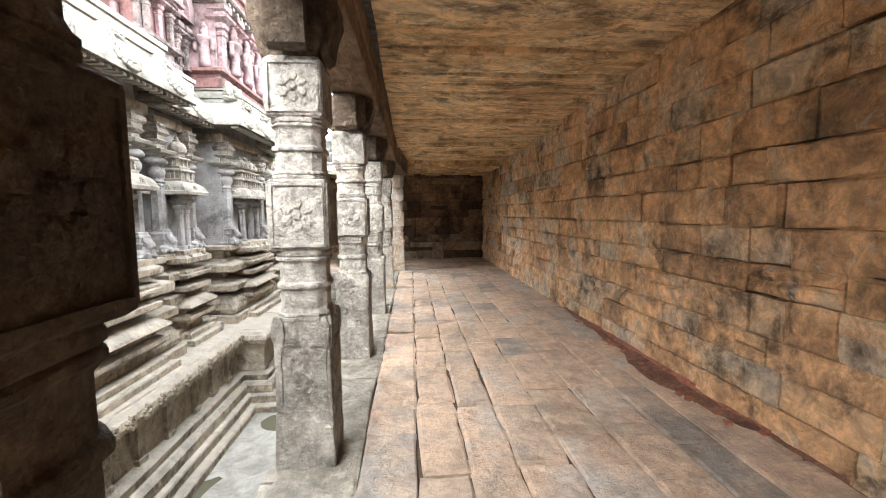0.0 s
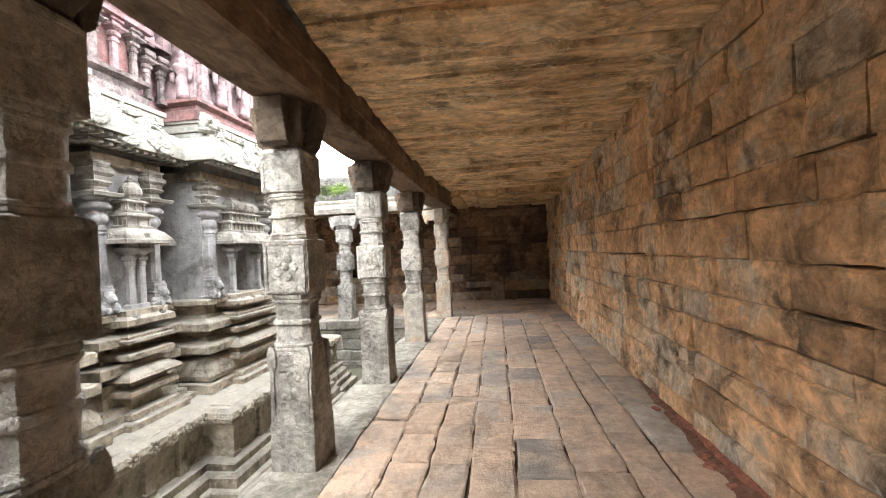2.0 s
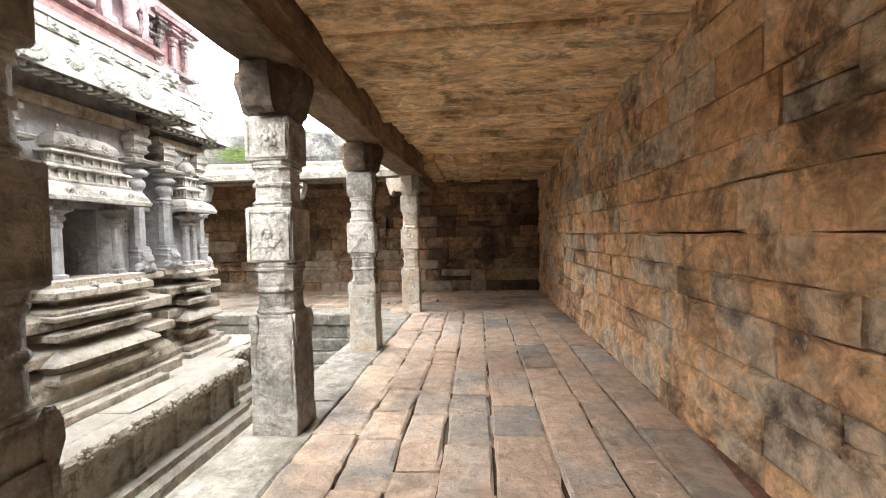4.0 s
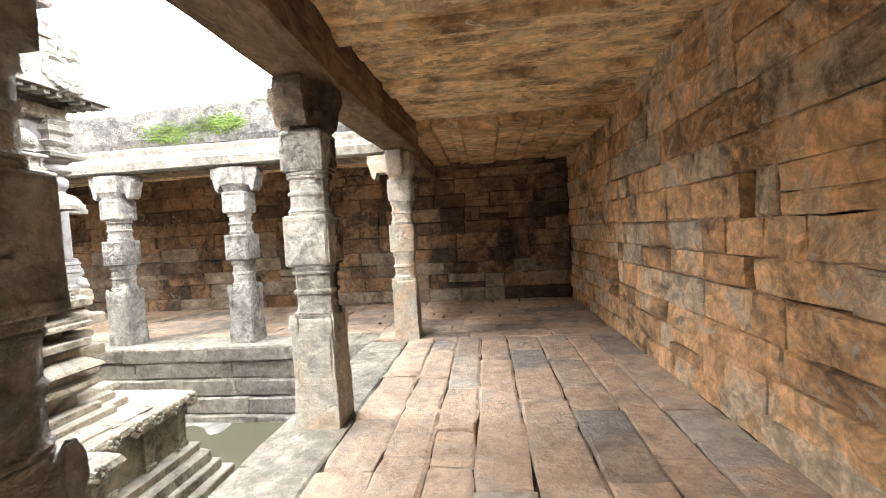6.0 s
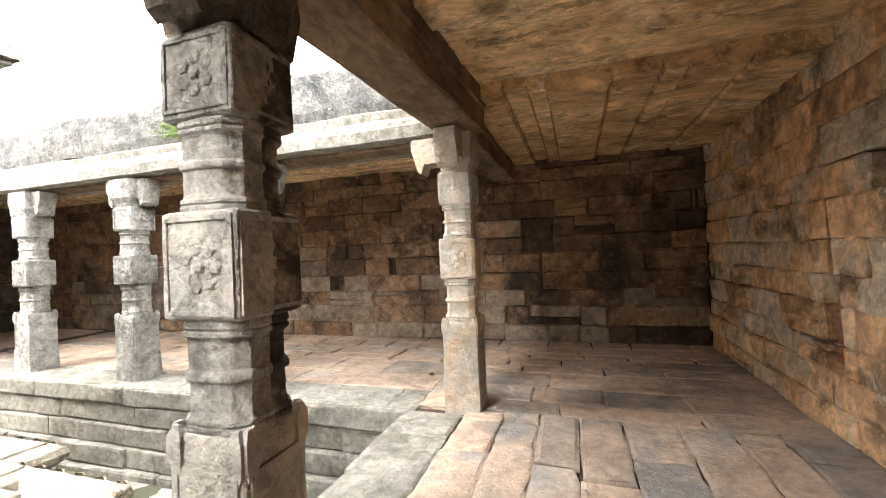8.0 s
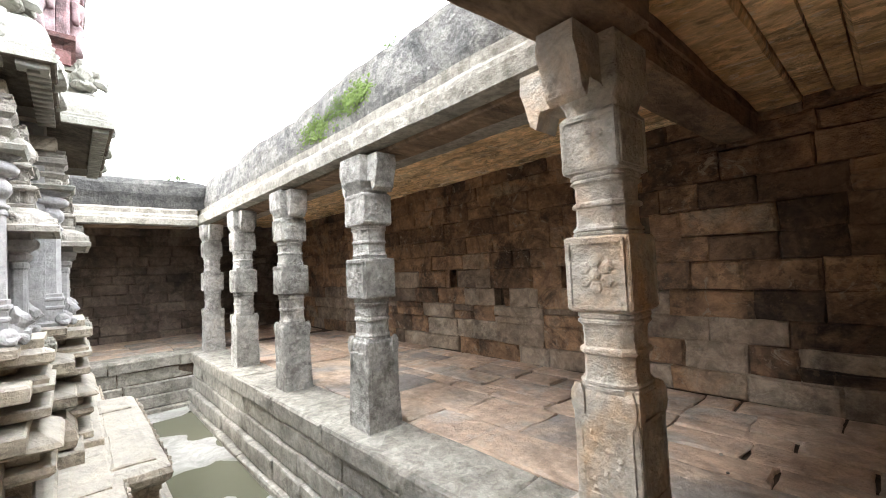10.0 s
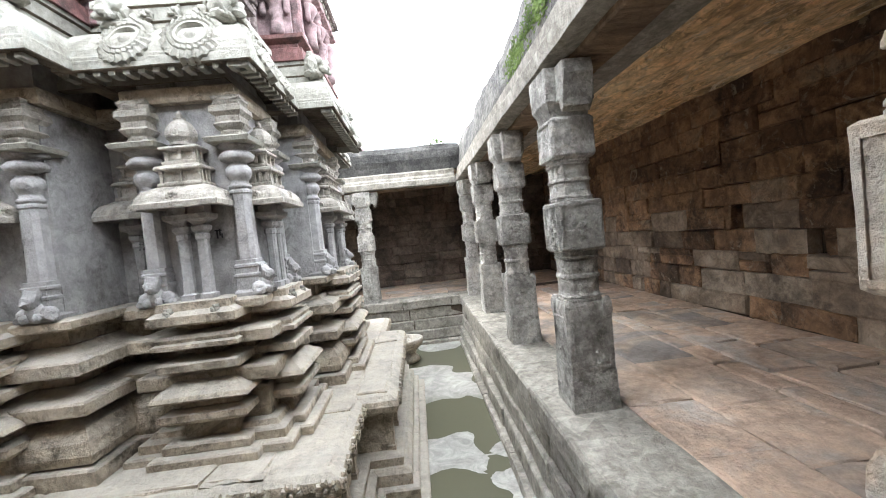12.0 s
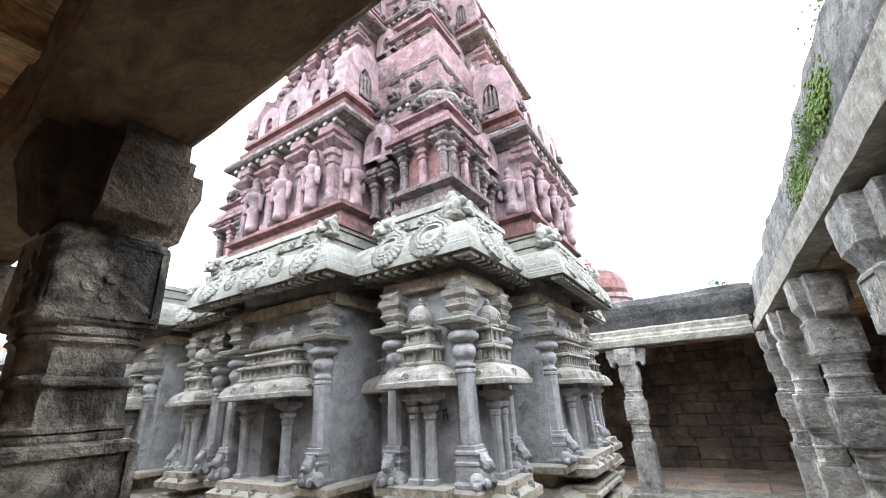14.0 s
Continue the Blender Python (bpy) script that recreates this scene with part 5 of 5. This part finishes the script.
def storey(z0, s, tall, seed):
    """One storey of the tower: core, middle bays with gables, corner bays with ribbed domes."""
    z = lambda v: z0 + v * tall
    rnd = random.Random(seed)
    tower_block("tower_core", -1.72 * s, 1.72 * s, -1.72 * s, 1.72 * s, [(0.04, z(-0.05)), (0.04, z(0.1)), (0, z(0.12)), (0, z(0.72)), (0.06, z(0.75)), (0.10, z(0.80)), (0.0, z(0.88)), (0, z(1.75))], M_PINK, seed)
    mid = 0.80 * s
    for n, rc in enumerate(((-mid, mid, -2.16 * s, 2.16 * s), (-2.16 * s, 2.16 * s, -mid, mid))):
        e = 0.003 * n
        tower_block("tower_wall", *rc, [(0, z(0.10)), (0, z(0.40)), (0, z(0.86) + e)], M_PALEPINK, seed + n)
        tower_block("tower_base", *rc, [(0.10, z(-0.06)), (0.10, z(0.03)), (0.05, z(0.05)), (0.05, z(0.08)), (0.13, z(0.10)), (0.13, z(0.13)), (0.05, z(0.155) + e)], M_RED, seed + n + 2)
        tower_block("tower_cornice", *rc, [(0.03, z(0.80)), (0.08, z(0.83)), (0.20, z(0.845) - e), (0.225, z(0.86)), (0.22, z(0.895)), (0.14, z(0.96)), (0.05, z(1.0) + e)], M_GREYSTUCCO, seed + n + 4, "weathered grey cornice over pink stucco")
        tower_block("gable_base", *rc, [(0.10, z(0.99)), (0.12, z(1.03)), (0.03, z(1.06)), (0.02, z(1.10)), (0.09, z(1.12)), (0.09, z(1.15)), (0.0, z(1.17) + e)], M_RED, seed + n + 6)
        bx = [(rc[0], rc[1], rc[2], rc[3])][0]
        tower_block("barrel_roof", *bx, [(0.0, z(1.16)), (0.04, z(1.19)), (0.04, z(1.23)), (0.02, z(1.24)), (0.05, z(1.26)), (0.05, z(1.30)), (0.02, z(1.31)), (0.03, z(1.33)), (0.02, z(1.38)), (0.0, z(1.39)), (-0.02, z(1.46)), (-0.10, z(1.54)), (-0.25, z(1.61)), (-0.4, z(1.63) + e)], M_PINK, seed + n + 8)
    for sx in (-1, 1):
        for sy in (-1, 1):
            (x0, x1), (y0, y1) = sorted((sx * 1.30 * s, sx * 1.86 * s)), sorted((sy * 1.30 * s, sy * 1.86 * s))
            tower_block("corner_base", x0, x1, y0, y1, [(0.07, z(-0.06)), (0.07, z(0.05)), (0.0, z(0.07)), (0.0, z(0.13)), (0.09, z(0.15)), (0.10, z(0.18)), (0.0, z(0.20))], M_GREYSTUCCO, seed + 10)
            tower_block("corner_wall", x0, x1, y0, y1, [(-0.03, z(0.18)), (-0.03, z(0.60))], M_RED, seed + 11)
            tower_block("corner_cornice", x0, x1, y0, y1, [(0.0, z(0.575)), (0.05, z(0.59)), (0.12, z(0.60)), (0.13, z(0.63)), (0.04, z(0.67)), (0.06, z(0.69)), (0.06, z(0.72)), (0.0, z(0.74)), (-0.02, z(0.80)), (0.05, z(0.815)), (0.05, z(0.84)), (-0.03, z(0.85))], M_PINK, seed + 12)
            cx, cy = (x0 + x1) / 2, (y0 + y1) / 2
            link_part("ribbed_dome", ME_TDOME, shrine, pose(cx + sx * 0.06, cy + sy * 0.06, z(0.845)) @ Matrix.Diagonal((1.05 * s, 1.05 * s, 0.95 * tall / 1.3, 1)))
            link_part("finial", ME_FINIAL, shrine, pose(cx + sx * 0.06, cy + sy * 0.06, z(1.06)) @ Matrix.Scale(0.8 * s, 4))
            # upper cornice behind the dome, thick with carving
            (u0, u1), (v0, v1) = sorted((sx * 0.98 * s, sx * 1.68 * s)), sorted((sy * 0.98 * s, sy * 1.68 * s))
            tower_block("corner_upper", u0, u1, v0, v1, [(0.0, z(0.8)), (0.0, z(0.98)), (0.04, z(0.99)), (0.04, z(1.02)), (-0.02, z(1.03)), (-0.02, z(1.07)), (0.09, z(1.09)), (0.11, z(1.11)), (0.10, z(1.16)), (0.03, z(1.20)), (-0.03, z(1.21)), (-0.03, z(1.29)), (0.03, z(1.30)), (0.03, z(1.33)), (-0.04, z(1.34)), (-0.04, z(1.40)), (0.05, z(1.42)), (0.06, z(1.45)), (-0.03, z(1.475)), (-0.12, z(1.48))], M_GREYSTUCCO if (sx + sy) else M_PINK, seed + 13)
    for side in SIDES:
        r = Matrix.Rotation(radians(side), 3, "Z")

        def put(nm, me, x, y, zz, grow=(1, 1, 1), yaw=0.0):
            v = r @ Vector((x * s, y * s, 0))
            link_part(nm, me, shrine, pose(v.x, v.y, zz, 0, 0, side + yaw) @ Matrix.Diagonal((*grow, 1)))

        ph = tall * 0.68
        for x in (-0.70, -0.26, 0.26, 0.70):
            put("tower_pilaster", ME_TPIL, x, -2.20, z(0.14), (s, s, ph))
        for k, x in enumerate((-0.48, 0.48, 0.0)):
            put("figure", ME_FIG[k % 2], x, -2.24, z(0.15), (s, s, ph * 0.80), rnd.uniform(-8, 8))
        for k in range(13):
            put("bracket_block", ME_DRIP, -0.84 + 1.68 * k / 12, -2.27, z(0.835), (1.2 * s, 1.2 * s, 1.5))
        for e in (-1, 1):
            # the barrel roof ends in a tall horseshoe gable over each return
            put("gable", ME_GABLE, e * 0.83, -1.93, z(1.14), (0.66 * s, s, tall * 1.05), e * 90)
            put("niche_carving", ME_NICHEFILL, e * 0.84, -1.93, z(1.20), (0.62 * s, s, tall * 1.0), e * 90)
            put("gable", ME_GABLE, e * 0.42, -2.21, z(1.14), (0.42 * s, 0.6 * s, tall * 0.5))
            put("figure", ME_FIG[0], e * 0.80, -2.02, z(0.15), (s, s, ph * 0.70), e * 90)
        put("gable", ME_GABLE, 0, -2.20, z(1.14), (0.62 * s, 0.7 * s, tall * 0.62))
        put("niche_carving", ME_NICHEFILL, 0, -2.19, z(1.18), (0.6 * s, s, tall * 0.58))
        for x in (-0.72, 0.72):
            put("crest", ME_TCREST, x, -2.18, z(1.24), (1.0 * s,) * 3, rnd.uniform(-20, 20))
        for x in (-0.5, 0.5):
            put("finial", ME_FINIAL, x, -2.02, z(1.56), (0.8 * s,) * 3)
        for c in (-1.58, 1.58):
            for d in (-0.23, 0.0, 0.23):
                put("tower_pilaster", ME_TPIL if d == 0 else ME_TPILD, c + d, -1.87, z(0.18), (0.62 * s, 0.62 * s, tall * 0.44))
            put("crest", ME_TCREST, c, -1.88, z(0.90), (0.9 * s,) * 3, rnd.uniform(-30, 30))
            for d in (-0.2, 0.0, 0.2):
                put("tower_pilaster", ME_TPIL, c * 0.84 + d, -1.66, z(1.21), (0.5 * s, 0.5 * s, tall * 0.23))
            for d in (-0.45, -0.15, 0.15):
                put("crest", ME_TCREST, c * 0.84 + (d if c > 0 else -d), -1.79, z(1.20), (0.8 * s,) * 3, rnd.uniform(-20, 20))
        for c in (-1, 1):
            for k in range(7):
                put("bracket_block", ME_DRIP, c * (0.98 + 0.70 * k / 6), -1.70, z(1.085), (1.1 * s, 1.1 * s, 1.6))
                put("bracket_block", ME_DRIP, c * (0.98 + 0.70 * k / 6), -1.66, z(1.415), (1.0 * s, 1.0 * s, 1.4))
        for c in (-1.05, 1.05):
            # slim shrine set in the recess beside the middle bay
            for d in (-0.10, 0.10):
                put("tower_pilaster", ME_TPILD, c + d, -1.84, z(0.08), (0.6 * s, 0.6 * s, tall * 0.42))
            put("gable", ME_GABLE, c, -1.88, z(0.56), (0.40 * s, s, tall * 0.55))
            put("finial", ME_FINIAL, c, -1.82, z(0.92), (0.7 * s,) * 3)


storey(3.33, 1.0, 1.30, 200)
storey(5.25, 0.80, 1.22, 240)
storey(6.95, 0.62, 1.05, 280)
tower_block("tower_neck", -0.75, 0.75, -0.75, 0.75, [(0, 8.3), (0, 8.9), (0.15, 8.95), (0.15, 9.05)], M_PINK, 300)
bm = bmesh.new()
oct_loft(bm, [(9.0, 0.8, 0.4), (9.15, 1.0, 0.4), (9.5, 1.02, 0.4), (9.9, 0.75, 0.4), (10.15, 0.35, 0.4), (10.25, 0.1, 0.4), (10.6, 0.03, 0.4)])
part("tower_dome", bm, M_PINK, shrine, "pink stucco dome crowning the tower")

# paving of the ledge round the shrine
slab_field(plinth, -2.42, 2.42, 2.05, 2.47, "x", (0.40, 0.45), (0.6, 1.2), 141, M_BASE, z=0.006, name="ledge_slab", amp=0.003)
slab_field(plinth, -1.27, 1.27, 2.47, 2.76, "x", (0.28, 0.32), (0.6, 1.2), 142, M_BASE, z=0.006, name="ledge_slab", amp=0.003)
slab_field(plinth, 2.05, 2.47, -9.5, 2.05, "y", (0.40, 0.45), (0.6, 1.2), 143, M_BASE, z=0.006, name="ledge_slab", amp=0.003)
slab_field(plinth, 2.47, 2.76, -1.27, 1.27, "y", (0.28, 0.32), (0.6, 1.2), 144, M_BASE, z=0.006, name="ledge_slab", amp=0.003)


# ---- small things in the court and on the roofs ----
def far_dome():
    t = thing("domed_roof", "pink stucco dome of a lesser shrine behind the west gallery", "dome", (-16.0, 7.05, 2.85))
    part("drum", lathe(bmesh.new(), [(1.25, -4.05), (1.25, 1.9), (1.38, 1.95), (1.38, 2.1)], seg=24), M_PALEPINK, t)
    part("dome", lathe(bmesh.new(), [(1.12, 2.1), (1.25, 2.3), (1.2, 2.65), (1.0, 2.98), (0.6, 3.2), (0.25, 3.28)], seg=24), M_RED, t)
    part("finial", lathe(bmesh.new(), [(0.25, 3.27), (0.3, 3.33), (0.12, 3.4), (0.2, 3.52), (0.02, 3.8)], seg=12), M_PINK, t)


far_dome()


def basin():
    t = thing("stone_basin", "round carved stone basin standing on the wet court floor", "basin", (-7.72, 9.62, COURT - 0.01))
    part("bowl", lathe(bmesh.new(), [(0.18, 0.0), (0.24, 0.03), (0.22, 0.10), (0.16, 0.16), (0.20, 0.24), (0.31, 0.34), (0.335, 0.40), (0.33, 0.46), (0.27, 0.465), (0.25, 0.42), (0.15, 0.38), (0.02, 0.37)], seg=24), M_BASE, t, smooth=True)
    part("boss", lathe(bmesh.new(), [(0.09, 0.37), (0.09, 0.43), (0.06, 0.45), (0.01, 0.455)], seg=16), M_BASE, t)


basin()


def weed_patch(at, spread, count, seed, label, size=0.05):
    """A clump of weeds: many small bent leaves."""
    rnd = random.Random(seed)
    bm = bmesh.new()
    for _ in range(count):
        a, d = rnd.uniform(0, 6.28), abs(rnd.gauss(0, 0.5))
        p = Vector((d * math.cos(a) * spread[0], d * math.sin(a) * spread[1], rnd.uniform(0.0, 1.0) * spread[2] * max(0.15, 1 - d)))
        ln = size * rnd.uniform(0.5, 1.5)
        b = rnd.uniform(0, 6.28)
        u = Vector((math.cos(b), math.sin(b), rnd.uniform(0.0, 1.0))).normalized()
        w = Vector((-math.sin(b), math.cos(b), 0)) * ln * 0.3
        m = p + u * ln * 0.5 + Vector((0, 0, 0.01))
        q = [bm.verts.new(p), bm.verts.new(m + w), bm.verts.new(p + u * ln + Vector((0, 0, -ln * 0.2))), bm.verts.new(m - w)]
        bm.faces.new((q[0], q[1], q[2]))
        bm.faces.new((q[0], q[2], q[3]))
    ob = part("weeds", bm, M_LEAF)
    ob.matrix_basis = pose(*at)
    return tagged(ob, label, "weeds", kind="stuff")


weed_patch((-3.25, 11.175, 3.06), (0.5, 0.03, 0.26), 420, 1, "bright green weeds rooted in the parapet plaster", 0.019)
weed_patch((-3.8, 11.18, 3.05), (0.6, 0.03, 0.22), 240, 2, "sparse green weeds on the parapet face", 0.016)
weed_patch((-2.4, 11.25, 3.43), (0.6, 0.10, 0.06), 260, 3, "green weeds along the parapet top", 0.022)
weed_patch((-9.1, 10.7, 3.42), (0.10, 0.30, 0.14), 160, 5, "green weeds on the corner of the west parapet", 0.05)


def moss(at, w, h, seed):
    rnd = random.Random(seed)
    bm = bmesh.new()
    for _ in range(420):
        x, z = rnd.gauss(0, 0.4) * w, rnd.gauss(0, 0.4) * h
        r = rnd.uniform(0.006, 0.018)
        bmesh.ops.create_icosphere(bm, subdivisions=1, radius=r, matrix=Matrix.Translation((x, 0.02 * rnd.random(), z)) @ Matrix.Diagonal((1.6, 0.5, 0.9, 1)))
    ob = part("moss", bm, M_MOSS)
    ob.matrix_basis = pose(*at)
    return tagged(ob, "cushions of yellow-green moss on the plastered parapet", "moss", kind="stuff")


moss((-3.75, 11.175, 3.06), 0.55, 0.16, 1)
moss((-2.9, 11.175, 3.16), 0.4, 0.16, 2)


def scrawl(at, turn, strokes, seed):
    """A black painted mark on the shrine wall."""
    bm = bmesh.new()
    rnd = random.Random(seed)
    for x, z, w, h in strokes:
        rect_loft(bm, x, x + w, -0.002, 0.002, [(0, z), (0, z + h)])
    ob = part("scrawl", bm, M_BLACK, shrine, "black painted scrawl")
    ob.matrix_basis = pose(*at, 0, 0, turn)


scrawl((1.895, 1.69, 1.55), 90, [(0, 0, 0.012, 0.06), (0.02, 0.02, 0.012, 0.05), (-0.01, 0.055, 0.05, 0.01), (0.035, 0.0, 0.01, 0.035)], 1)


for at, turn, seed in (((1.597, 0.93, 1.62), 90, 2), ((1.598, 1.05, 1.45), 90, 3), ((-1.02, 1.598, 1.6), 180, 4), ((2.097, 0.50, 1.62), 90, 5)):
    rnd = random.Random(seed)
    marks = []
    for row in range(3):
        for k in range(4):
            marks.append((k * 0.03 + rnd.uniform(0, 0.01), -row * 0.05 + rnd.uniform(0, 0.01), rnd.uniform(0.003, 0.012), rnd.uniform(0.006, 0.025)))
    scrawl(at, turn, marks, seed)


def pebble(x, y, r, seed, material=M_FDIRT):
    bm = bmesh.new()
    bmesh.ops.create_icosphere(bm, subdivisions=2, radius=r)
    roughen(bm, r * 0.5, 12, seed)
    for v in bm.verts:
        v.co.z = max(v.co.z * 0.7, -r * 0.45)
    ob = part("stone_fragment", bm, material)
    ob.matrix_basis = pose(x, y, r * 0.40)
    tagged(ob, "small dark stone fragment lying on the gallery floor", "stone")


pebble(-1.02, 11.95, 0.035, 1)
pebble(-0.35, 12.55, 0.015, 2, M_EDGE)
pebble(-0.25, 12.3, 0.012, 3, M_EDGE)

def red_earth(y0, y1):
    """Reddish earth and brick dust drifted over the flags along the wall's foot, thin at its ragged rim."""
    bm = bmesh.new()
    n, m = 90, 12
    grid = []
    for i in range(n + 1):
        y = y0 + (y1 - y0) * i / n
        w = (0.10 + 0.22 * max(0.0, noise.noise(Vector((y * 1.6, 2.0, 0)))) + 0.20 * math.exp(-((y - 3.6) / 0.5) ** 2) + 0.05 * noise.noise(Vector((y * 7, 5.0, 0)))) * min(1.0, 4 * min(i, n - i) / n + 0.05)
        grid.append([bm.verts.new((2.41 - w * j / m, y, 0.004 + 0.020 * (1 - (j / m) ** 2) + 0.010 * noise.noise(Vector((y * 9, w * j / m * 12, 1.0))) - (0.03 if j == m else 0))) for j in range(m + 1)])
    for p, q in zip(grid, grid[1:]):
        for j in range(m):
            bm.faces.new((p[j], q[j], q[j + 1], p[j + 1]))
    bmesh.ops.recalc_face_normals(bm, faces=bm.faces)
    tagged(part("red_earth", bm, M_REDEARTH, smooth=True), "drift of reddish earth and brick dust along the foot of the wall", "earth", kind="stuff")


red_earth(2.0, 6.4)
# red brick rubble and mortar along the foot of the east wall
rnd = random.Random(8)
run_profile("rubble_strip", (2.405, 5.3), (2.405, 2.5), [(0.0, -0.03), (0.07, -0.03), (0.06, 0.012), (0.02, 0.035), (0.0, 0.045)], M_BRICK, 9, "crumbled red brick and mortar at the foot of the wall", "rubble", 0.016, 0.06)
for k in range(12):
    y = 2.5 + 3.0 * rnd.random()
    bm = box_bm(-0.035, 0.035, -0.022, 0.022, 0, 0.02)
    roughen(bm, 0.012, 18, k)
    ob = part("brick_fragment", bm, M_BRICK)
    ob.matrix_basis = pose(2.30 - 0.10 * rnd.random(), y, 0.0, 0, 0, rnd.uniform(0, 180))
    tagged(ob, "broken red brick fragment at the foot of the wall", "brick", "brick fragments")

# old bricks stopping the broken place in the east wall
rnd = random.Random(12)
ME_BRICK = block_mesh("brick", 0.20, 0.055, 0.09, M_BRICK, 3, 0.006, 0.004, 3, 3, 0.004)
for k in range(8):
    for j in range(2):
        link_part("brick", ME_BRICK, wall_e, Matrix.Translation((2.45 + 0.05 * rnd.random(), 11.02 + 0.21 * j + 0.05 * rnd.random(), 0.34 + 0.066 * k)) @ Matrix(((0, 0, -1, 0), (-1, 0, 0, 0), (0, 1, 0, 0), (0, 0, 0, 1))) @ pose(0, 0, 0, rnd.uniform(-5, 5), rnd.uniform(-6, 6), rnd.uniform(-4, 4)))

# ---- pieces: platform faces, paving, wall blocks ----
edge_e = tagged(new("platform_edge_east"), "stepped stone platform face below the east gallery", "platform edge", kind="structure")
edge_n = tagged(new("platform_edge_north"), "stepped stone platform face below the north gallery", "platform edge", kind="structure")
edge_w = tagged(new("platform_edge_west"), "stepped stone platform face below the west gallery", "platform edge", kind="structure")
EDGE_Z, EDGE_OUT = [-1.05, -0.93, -0.70, -0.46, -0.215, -0.006], [0.17, 0.10, 0.045, 0.015, 0.055]
course_wall(edge_n, (WEST_EDGE, 10.90, 0), 0, -0.82 - WEST_EDGE, EDGE_Z, (0.8, 1.7), 31, M_EDGE, 0.30, name="platform_stone", amp=0.010, outs=EDGE_OUT)
course_wall(edge_e, (-0.86, 10.9, 0), 270, 10.9 - SOUTH, EDGE_Z, (0.8, 1.7), 32, M_EDGE, 0.30, name="platform_stone", amp=0.010, outs=EDGE_OUT)
course_wall(edge_w, (WEST_EDGE + 0.0, SOUTH, 0), 90, 10.9 - SOUTH, EDGE_Z, (0.8, 1.7), 33, M_EDGE, 0.30, name="platform_stone", amp=0.010, outs=EDGE_OUT)

# edge slabs under the pillars, then the paving
slab_field(floor, -0.86, -0.36, SOUTH, 10.9, "y", (0.45, 0.55), (1.2, 2.2), 41, M_EDGE, z=0.0, name="edge_slab", amp=0.004)
slab_field(floor, -0.36, 2.42, SOUTH, 11.05, "y", (0.26, 0.42), (0.4, 1.0), 42, M_FLOOR, gap=0.012)
slab_field(floor, -0.84, 2.42, 11.05, 12.3, "x", (0.30, 0.46), (0.6, 1.2), 43, M_FLOOR)
slab_field(floor, -0.84, 2.42, 12.3, NORTH, "x", (0.20, 0.40), (0.5, 1.0), 48, M_FLOOR, gap=0.03)
slab_field(floor_n, WEST_EDGE, -0.84, 10.88, 11.46, "x", (0.5, 0.6), (1.1, 2.0), 44, M_EDGE, z=0.0, name="edge_slab", amp=0.004)
slab_field(floor_n, WEST_EDGE, -0.84, 11.46, 12.55, "x", (0.45, 0.60), (0.7, 1.5), 45, M_FLOOR)
slab_field(floor_n, WEST_EDGE, -0.84, 12.55, NORTH, "x", (0.24, 0.45), (0.5, 1.1), 49, M_FLOOR, gap=0.026)
slab_field(floor_w, -9.5, WEST_EDGE, 6.0, 11.4, "y", (0.5, 0.55), (1.2, 2.0), 46, M_EDGE, name="edge_slab", amp=0.004)
slab_field(floor_w, WEST, -9.5, 6.0, 13.9, "y", (0.5, 0.8), (0.9, 1.6), 47, M_FLOOR)

course_wall(wall_e, (EAST, NORTH, 0), 270, NORTH - SOUTH, courses(-0.02, 3.2, 0.19, 0.31, 51), (0.28, 0.85), 52, M_WALL, holes=((3.45, 1.88), (2.84, 1.24), (2.88, 0.97), (2.90, 0.72), (2.92, 0.45), (5.65, 1.5), (5.66, 1.0), (9.0, 0.6)), amp=0.022, gap=0.008, ragged=0.005)
course_wall(wall_n, (WEST, NORTH, 0), 0, EAST - WEST, courses(-0.02, 2.95, 0.20, 0.31, 53), (0.32, 0.9), 54, corner_shade, holes=((7.4, 1.25), (7.2, 1.25), (9.6, 1.3), (5.4, 1.6), (10.6, 1.9), (8.4, 0.9)), amp=0.028, gap=0.006, ragged=0.008)
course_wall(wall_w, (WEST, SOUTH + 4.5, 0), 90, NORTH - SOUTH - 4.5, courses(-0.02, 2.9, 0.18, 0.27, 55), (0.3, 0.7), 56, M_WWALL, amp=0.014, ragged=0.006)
